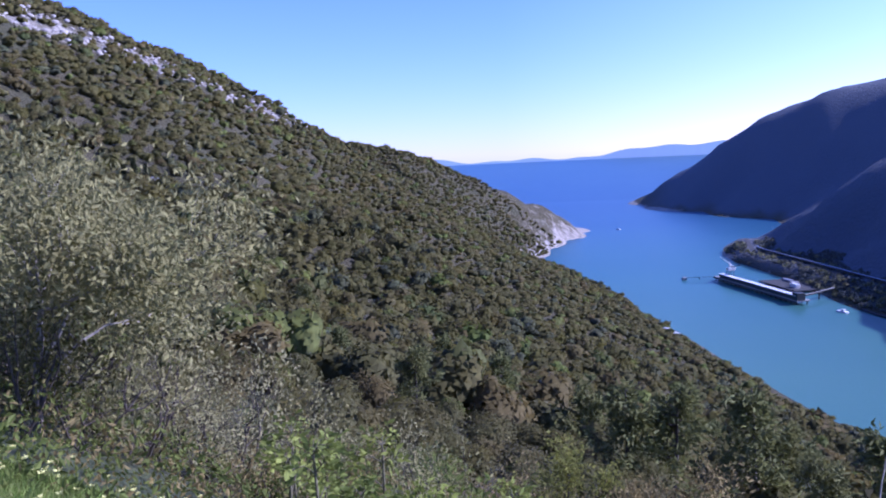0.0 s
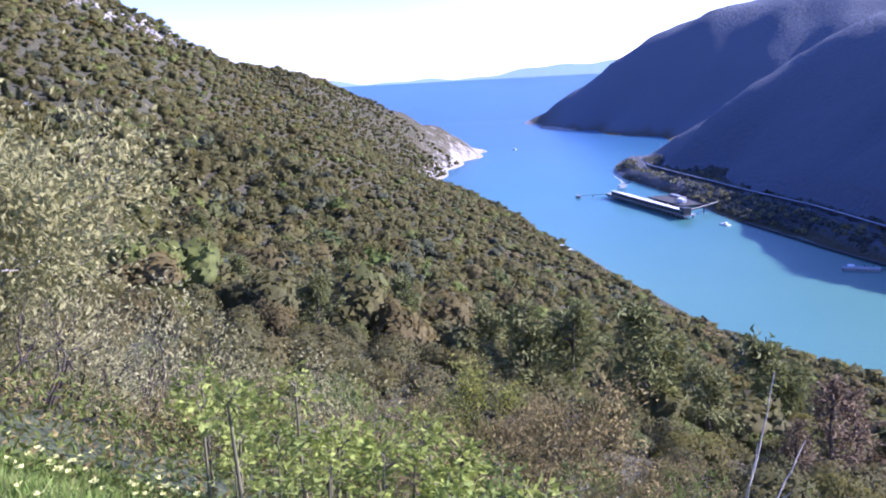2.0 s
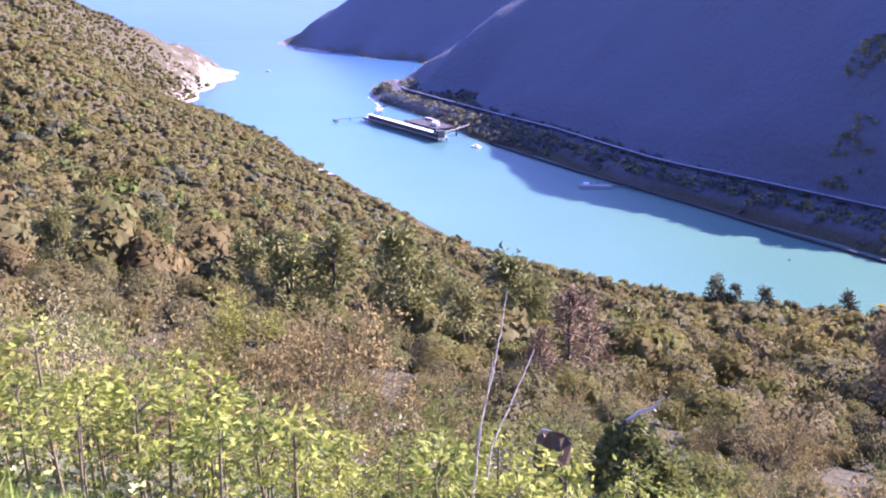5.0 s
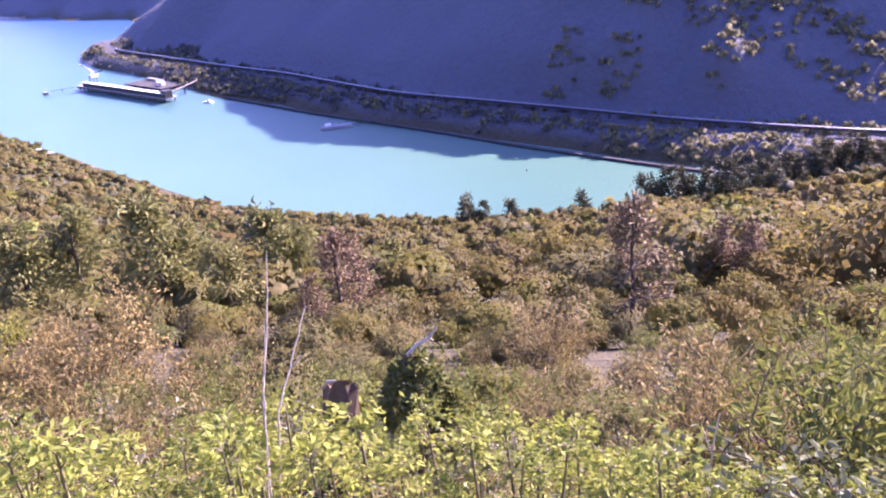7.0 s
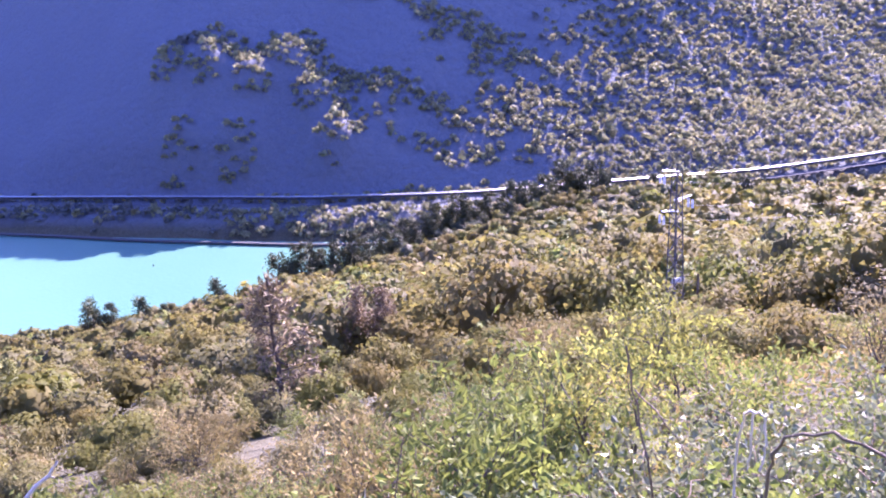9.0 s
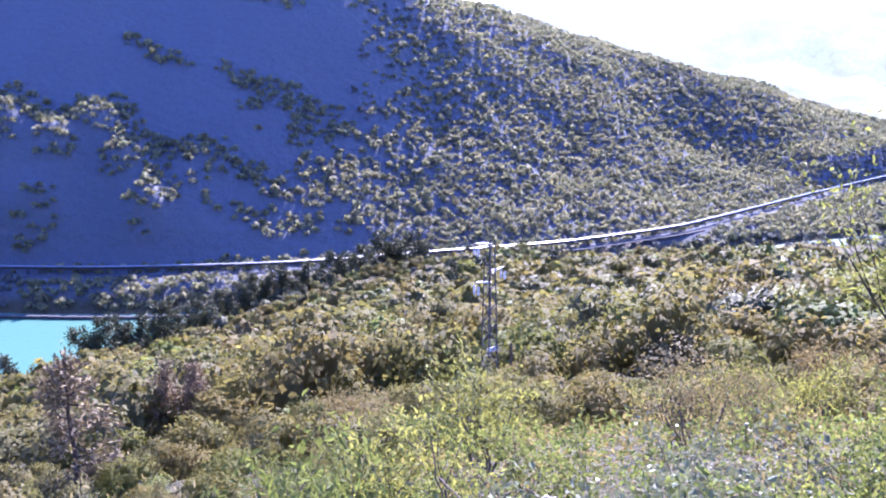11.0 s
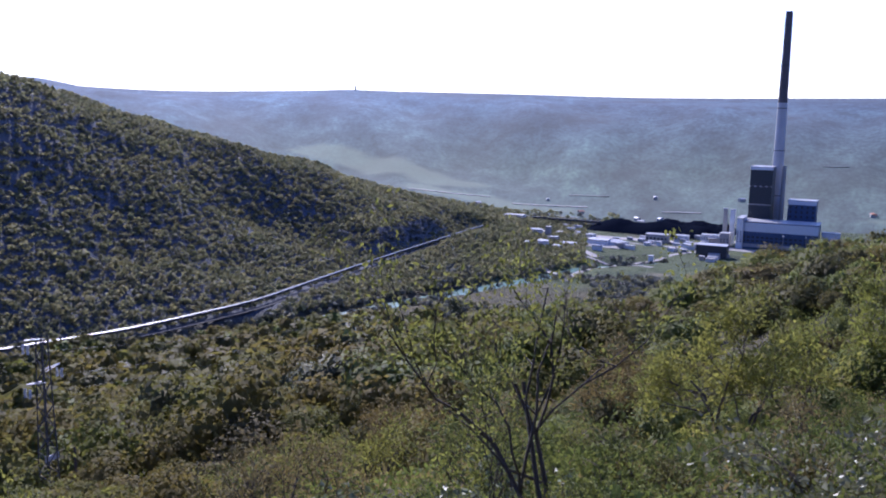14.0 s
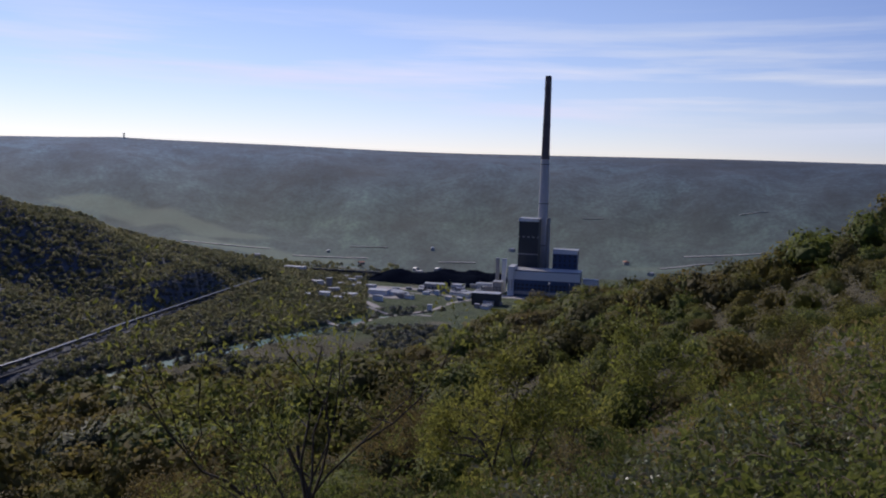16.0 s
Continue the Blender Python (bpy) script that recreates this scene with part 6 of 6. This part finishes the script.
for zz in (70, 140, 205, 270, 330):
    rr = 10.5 - 5.3 * (zz / 340) ** 0.8
    bld = Build()
    bld.add(*tube([(0, 0, zz), (0, 0, zz + 1.2)], [rr + 1.0, rr + 1.0], 28))
    part("platform_ring", bld.mesh("platform_ring", M_DARK), chimney)
tagged(chimney, "very tall slender concrete chimney with a dark upper half", "chimney")
DIR = np.array([math.sin(radians(117.75)), math.cos(radians(117.75))])
RIGHT = np.array([DIR[1], -DIR[0]])


def plant_place(right, depth):
    p = DIR * depth + RIGHT * right
    return p[0], p[1]


TURN = -117.75 - 6.0
stack = base_at("flue_stack", *plant_place(9.5, 1400), 9)
bld = Build()
bld.add(*tube([(0, 0, 0), (0, 0, 60), (0, 0, 118)], [4.0, 3.4, 3.0], 18))
part("shaft", bld.mesh("shaft", M_CONCRETE, True), stack)
tagged(stack, "shorter grey flue stack beside the chimney", "chimney")


def works(name, right, depth, w, d, h, z, mat, label, bands=(), windows=None, turn=TURN, category="building"):
    """An industrial block: walls, a roof slab, bands of cladding and rows of windows on the front."""
    x, y = plant_place(right, depth)
    root = base_at(name, x, y, z, turn)
    body = solid("wall", cuboid(-w / 2, w / 2, -d / 2, d / 2, -3, h, 0.2), mat, root)
    solid("roof", cuboid(-w / 2 - 0.5, w / 2 + 0.5, -d / 2 - 0.5, d / 2 + 0.5, h + 0.01, h + 1.0, 0.1), M_GREYROOF, root)
    for z0, z1, bm_mat in bands:
        solid("cladding_band", cuboid(-w / 2 - 0.3, w / 2 + 0.3, -d / 2 - 0.3, -d / 2 + 0.1, z0, z1), bm_mat, body)
    if windows:
        rows, cols, ww, wh, zs = windows
        me = bpy.data.meshes.new("window")
        bm = cuboid(-ww / 2, ww / 2, -0.15, 0.1, 0, wh)
        bm.to_mesh(me)
        bm.free()
        me.materials.append(M_DARK)
        for r in range(rows):
            for c in range(cols):
                part("window", me, body).location = (-w / 2 + (c + 0.5) * w / cols, -d / 2 - 0.35, zs + r * wh * 1.8)
    return tagged(root, label, category)


works("turbine_hall", 11, 1340, 104, 46, 38, 9, M_BLUE, "large blue-clad turbine hall with a white band", ((24, 37, M_WHITE), (1, 6, M_GREYROOF)), (2, 16, 4, 3, 9))
works("end_block", -44, 1334, 9, 40, 43, 9, M_WHITE, "tall white end block of the turbine hall", (), (5, 2, 1.5, 2, 8))
works("boiler_house", -20, 1400, 32, 40, 116, 9, M_DARK, "tall dark steel boiler house", ((112, 116, M_WHITE), (30, 32, M_GALV), (58, 60, M_GALV), (86, 88, M_GALV)), (7, 4, 4, 6, 20))
works("filter_house", 40, 1410, 40, 30, 66, 9, M_BLUE, "blue filter house with a pale roof", ((60, 66, M_WHITE),), (3, 5, 3, 4, 40))
works("silo_tower", -58, 1350, 7, 7, 52, 9, M_WHITE, "slim white silo tower", ())
works("silo_tower", -70, 1380, 6, 6, 50, 9, M_CONCRETE, "slim concrete silo tower", ())
works("annex", -66, 1330, 14, 18, 18, 9, M_CONCRETE, "low concrete annex beside the turbine hall", (), (2, 3, 2, 2, 5))
works("loading_canopy", 78, 1330, 24, 12, 6, 30, M_WHITE, "white flat canopy beside the turbine hall", ())
works("canopy_base", 78, 1331, 20, 10, 19, 9, M_BLUE, "blue block under the white canopy", ())
works("brown_shed", -76, 1212, 40, 22, 16, 8, M_DARK, "dark shed with a brown roof", (), None)
works("long_shed", -165, 1330, 34, 16, 10, 9, M_CONCRETE, "concrete shed beside the coal yard", (), (1, 6, 3, 3, 3))
works("long_shed", -130, 1340, 20, 14, 9, 9, M_WHITE, "white shed beside the coal yard", (), (1, 4, 3, 3, 3))
works("office", -90, 1370, 26, 14, 9, 9, M_WHITE, "white office building among sheds", (), (2, 7, 2, 1.6, 2))
works("workshop", -240, 1250, 30, 22, 8, 8, M_WHITE, "wide white-roofed workshop in the yard", (), None)
works("workshop", -275, 1200, 22, 16, 7, 8, M_WHITE, "low white-roofed workshop by the road", (), None)
works("workshop", -290, 1165, 26, 12, 7, 8, M_CONCRETE, "concrete workshop by the road", (), None)
works("workshop", -330, 1170, 12, 10, 6, 8, M_WHITE, "small white building near the river", (), None)
works("workshop", -385, 1250, 16, 12, 7, 8, M_WHITE, "small white building below the conveyor", (), None)
works("transfer_tower", -318, 1250, 7, 8, 22, 8, M_CONCRETE, "concrete transfer tower by the river road", (), None)
works("transfer_house", -428, 1440, 36, 14, 12, 12, M_WHITE, "pale conveyor transfer house at the valley edge", (), None)
tank = base_at("round_tank", *plant_place(-222, 1262), 8)
bm = bmesh.new()
bmesh.ops.create_cone(bm, segments=32, radius1=16, radius2=16, depth=6, cap_ends=True)
bmesh.ops.translate(bm, vec=(0, 0, 3), verts=bm.verts)
solid("shell", bm, M_WHITE, tank)
bm = bmesh.new()
bmesh.ops.create_cone(bm, segments=32, radius1=16.4, radius2=2, depth=2.4, cap_ends=True)
bmesh.ops.translate(bm, vec=(0, 0, 7.25), verts=bm.verts)
solid("roof", bm, M_GREYROOF, tank)
tagged(tank, "low round white tank in the works yard", "tank")
for k in range(2):
    x, y = plant_place((14, 44)[k], 1290)
    lp = base_at("lamp_mast", x, y, 8)
    pole = rod("pole", (0, 0, -1), (0, 0, 24), 0.5, 0.3, M_GALV, lp, 6)
    solid("lamp_head", cuboid(-1.5, 1.5, -0.5, 0.5, 24, 25, 0.1), M_WHITE, pole)
    tagged(lp, "pale lamp mast in front of the turbine hall", "lamp", "lamp masts")
bridge = base_at("yard_conveyor", *plant_place(-350, 1445), 9, TURN)
solid("gallery", cuboid(-75, 75, -2, 2, 9, 13, 0.2), M_DARK, bridge)
for k in range(7):
    solid("trestle", cuboid(-70 + k * 23, -69 + k * 23, -1.5, 1.5, -3, 9), M_DARK, bridge)
tagged(bridge, "dark elevated conveyor gallery to the coal yard", "conveyor")


def heap(right, depth, w, d, h, label):
    x, y = plant_place(right, depth)
    root = base_at("coal_heap", x, y, 8.5, TURN)
    nx, ny = 44, 14
    gx_, gy_ = np.meshgrid(np.linspace(-1, 1, nx), np.linspace(-1, 1, ny), indexing="ij")
    rng_ = np.random.default_rng(int(w))
    z = h * np.clip(1 - np.abs(gy_) ** 1.6, 0, 1) * np.clip((1 - np.abs(gx_) ** 8), 0, 1) * (1 + 0.15 * np.sin(gx_ * 9) + rng_.normal(0, 0.05, gx_.shape)) - 0.3
    v = np.stack([gx_ * w / 2, gy_ * d / 2, z], -1).reshape(-1, 3)
    i, j = np.meshgrid(np.arange(nx - 1), np.arange(ny - 1), indexing="ij")
    f = np.stack([i * ny + j, (i + 1) * ny + j, (i + 1) * ny + j + 1, i * ny + j + 1], -1).reshape(-1, 4)
    bld = Build()
    bld.add(v, f)
    part("mound", bld.mesh("mound", M_COAL, True), root)
    return tagged(root, label, "coal heap")


M_COAL.node_tree.nodes['Principled BSDF'].inputs['Specular IOR Level'].default_value = 0.0
heap(-190, 1440, 210, 80, 17, "long black coal heap in the works yard")
heap(-130, 1500, 150, 70, 15, "second black coal heap behind the first")


def sheet_height(x, y):
    """Height of the land's sheet, between its points."""
    r, b = np.hypot(x, y), np.degrees(np.arctan2(x, y))
    i = np.clip(np.searchsorted(radii, r) - 1, 0, len(radii) - 2)
    j = np.clip(np.searchsorted(bears, b) - 1, 0, len(bears) - 2)
    u, v = (r - radii[i]) / (radii[i + 1] - radii[i]), (b - bears[j]) / (bears[j + 1] - bears[j])
    return (gz[i, j] * (1 - u) + gz[i + 1, j] * u) * (1 - v) + (gz[i, j + 1] * (1 - u) + gz[i + 1, j + 1] * u) * v


def lane(name, pts, width, mat, label, lift=0.5):
    q = fine_line(pts, 15)
    z = np.maximum(sheet_height(q[:, 0], q[:, 1]), 1.0)
    a, b = ribbon(np.column_stack([q[:, :2], z]), width / 2, width / 2, lift)
    n = len(a)
    v = np.concatenate([a, b, a - (0, 0, 1.5), b - (0, 0, 1.5)])
    f = [w for i in range(n - 1) for w in ((i, i + 1, n + i + 1, n + i), (2 * n + i, 2 * n + i + 1, i + 1, i), (n + i, n + i + 1, 3 * n + i + 1, 3 * n + i))]
    return tagged(mesh_object(name, v, f, mat), label, "road", kind="structure")


M_QUARRY = plain("bare_quarry_soil", (0.2, 0.2, 0.19), 0.95, scale=0.012, vary=0.6)
M_LANE = plain("dusty_pale_road", (0.33, 0.31, 0.28), 0.9, scale=0.3)
lane("road_works", [(916, -329), (1000, -262), (1048, -234), (1194, -270), (1300, -310)], 9, M_LANE, "pale road through the works to the river bridge")
lane("road_shore", [(262, 985), (307, 811), (343, 698), (362, 637), (379, 567), (395, 520), (414, 466), (427, 425), (440, 392), (464, 358)], 3, M_ASPHALT, "grey track along the shaded shore", 1.0)
lane("road_field", [(960, -250), (1019, -286), (1080, -360), (1135, -462), (1180, -540)], 8, M_LANE, "pale road along the green field")
lane("road_yard", [(1107, -334), (1161, -325), (1235, -300)], 12, M_LANE, "pale yard road between workshops")
lane("road_front", [(1190, -520), (1230, -560), (1255, -620)], 16, M_LANE, "pale yard in front of the turbine hall")
for b0, b1, dist, width in ((94, 99.5, 1900, 16), (101, 106, 1800, 14), (127, 134, 1850, 18)):
    lane("quarry_terrace", [(dist * math.sin(radians(q)), dist * math.cos(radians(q))) for q in np.linspace(b0, b1, 7)], width, M_LANE, "bare pale terrace at the far end of the valley", 1.5)
lane("road_hill", [polar(79.6, 1180, 0)[:2], polar(80.8, 1175, 0)[:2], polar(81.0, 1150, 0)[:2]], 5, M_LANE, "short bend of a hill road among trees")
for bb, dd, ww in ((112, 1750, 60), (106, 2000, 70), (121, 2500, 50), (131, 2550, 60), (127, 1700, 80), (104, 1620, 60)):
    c = polar(bb, dd, 0)
    lane("clearing", [(c[0] - ww * 0.35, c[1] - ww * 0.6), (c[0], c[1]), (c[0] + ww * 0.1, c[1] + ww * 0.6)], 14, M_QUARRY, "bare pale clearing in the wooded valley", 1.5)


# bare yards and tracks between the buildings
for label, width, pts in (("dusty yard in front of the coal heaps", 26, ((-310, 1330), (-240, 1340), (-150, 1345), (-80, 1330))),
                          ("dusty yard among workshops", 34, ((-300, 1235), (-250, 1225), (-205, 1235))),
                          ("dusty lane between sheds", 9, ((-330, 1300), (-300, 1240), (-312, 1160), (-318, 1110))),
                          ("dusty lane along the coal yard", 8, ((-380, 1420), (-330, 1330), (-230, 1290), (-120, 1280))),
                          ("dusty track by the green field", 7, ((-290, 1140), (-200, 1120), (-140, 1090))),
                          ("pale ground by the river bridge", 22, ((-345, 1130), (-320, 1120), (-300, 1095))),
                          ("dusty track behind the coal heaps", 10, ((-330, 1530), (-220, 1560), (-90, 1545), (-40, 1480))),
                          ("pale ground beside the turbine hall", 30, ((-95, 1350), (-70, 1300), (-20, 1290)))):
    lane("yard_lane", [plant_place(*p) for p in pts], width, M_LANE, label)

# scattered small buildings of the works and the village
rnd = random.Random(77)
for k in range(52):
    rt, dp = rnd.uniform(-345, -60), rnd.uniform(1150, 1420)
    if -300 < rt < -80 and 1395 < dp:
        dp -= 120
    w, d, h = rnd.uniform(6, 16), rnd.uniform(5, 10), rnd.uniform(3, 7)
    x, y = plant_place(rt, dp)
    mats = rnd.choice(((M_WHITE, "white"), (M_CONCRETE, "grey concrete"), (M_WHITE, "white")))
    works("yard_shed", rt, dp, w, d, h, max(4.0, float(terrain(np.array([x]), np.array([y]))[0])), mats[0], "small %s shed in the works yard" % mats[1], (), None, TURN + rnd.uniform(-20, 20))
for k in range(22):
    b, d = rnd.uniform(98, 140), rnd.uniform(1500, 2000)
    x, y, _ = polar(b, d, 0)
    if abs(b - 117.75) < 6 and d < 1700:
        continue
    hut(x, y, rnd.uniform(7, 12), rnd.uniform(9, 16), rnd.uniform(4, 7), rnd.uniform(0, 180), M_CONCRETE, rnd.choice((M_TILE, M_GREYROOF)), "pale distant house in the wooded valley", "house", "valley_house")

# lookout tower on the skyline
tx, ty, _ = polar(90.40, 4250, 0)
tower = base_at("hilltop_tower", tx, ty, float(terrain(np.array([tx]), np.array([ty]))[0]) - 2)
rod("shaft", (0, 0, 0), (0, 0, 20), 4.0, 3.5, M_CONCRETE, tower, 10)
rod("platform", (0, 0, 20), (0, 0, 25), 5.5, 5.0, M_DARK, tower, 10)
tagged(tower, "small dark tower on the hazy skyline", "tower")
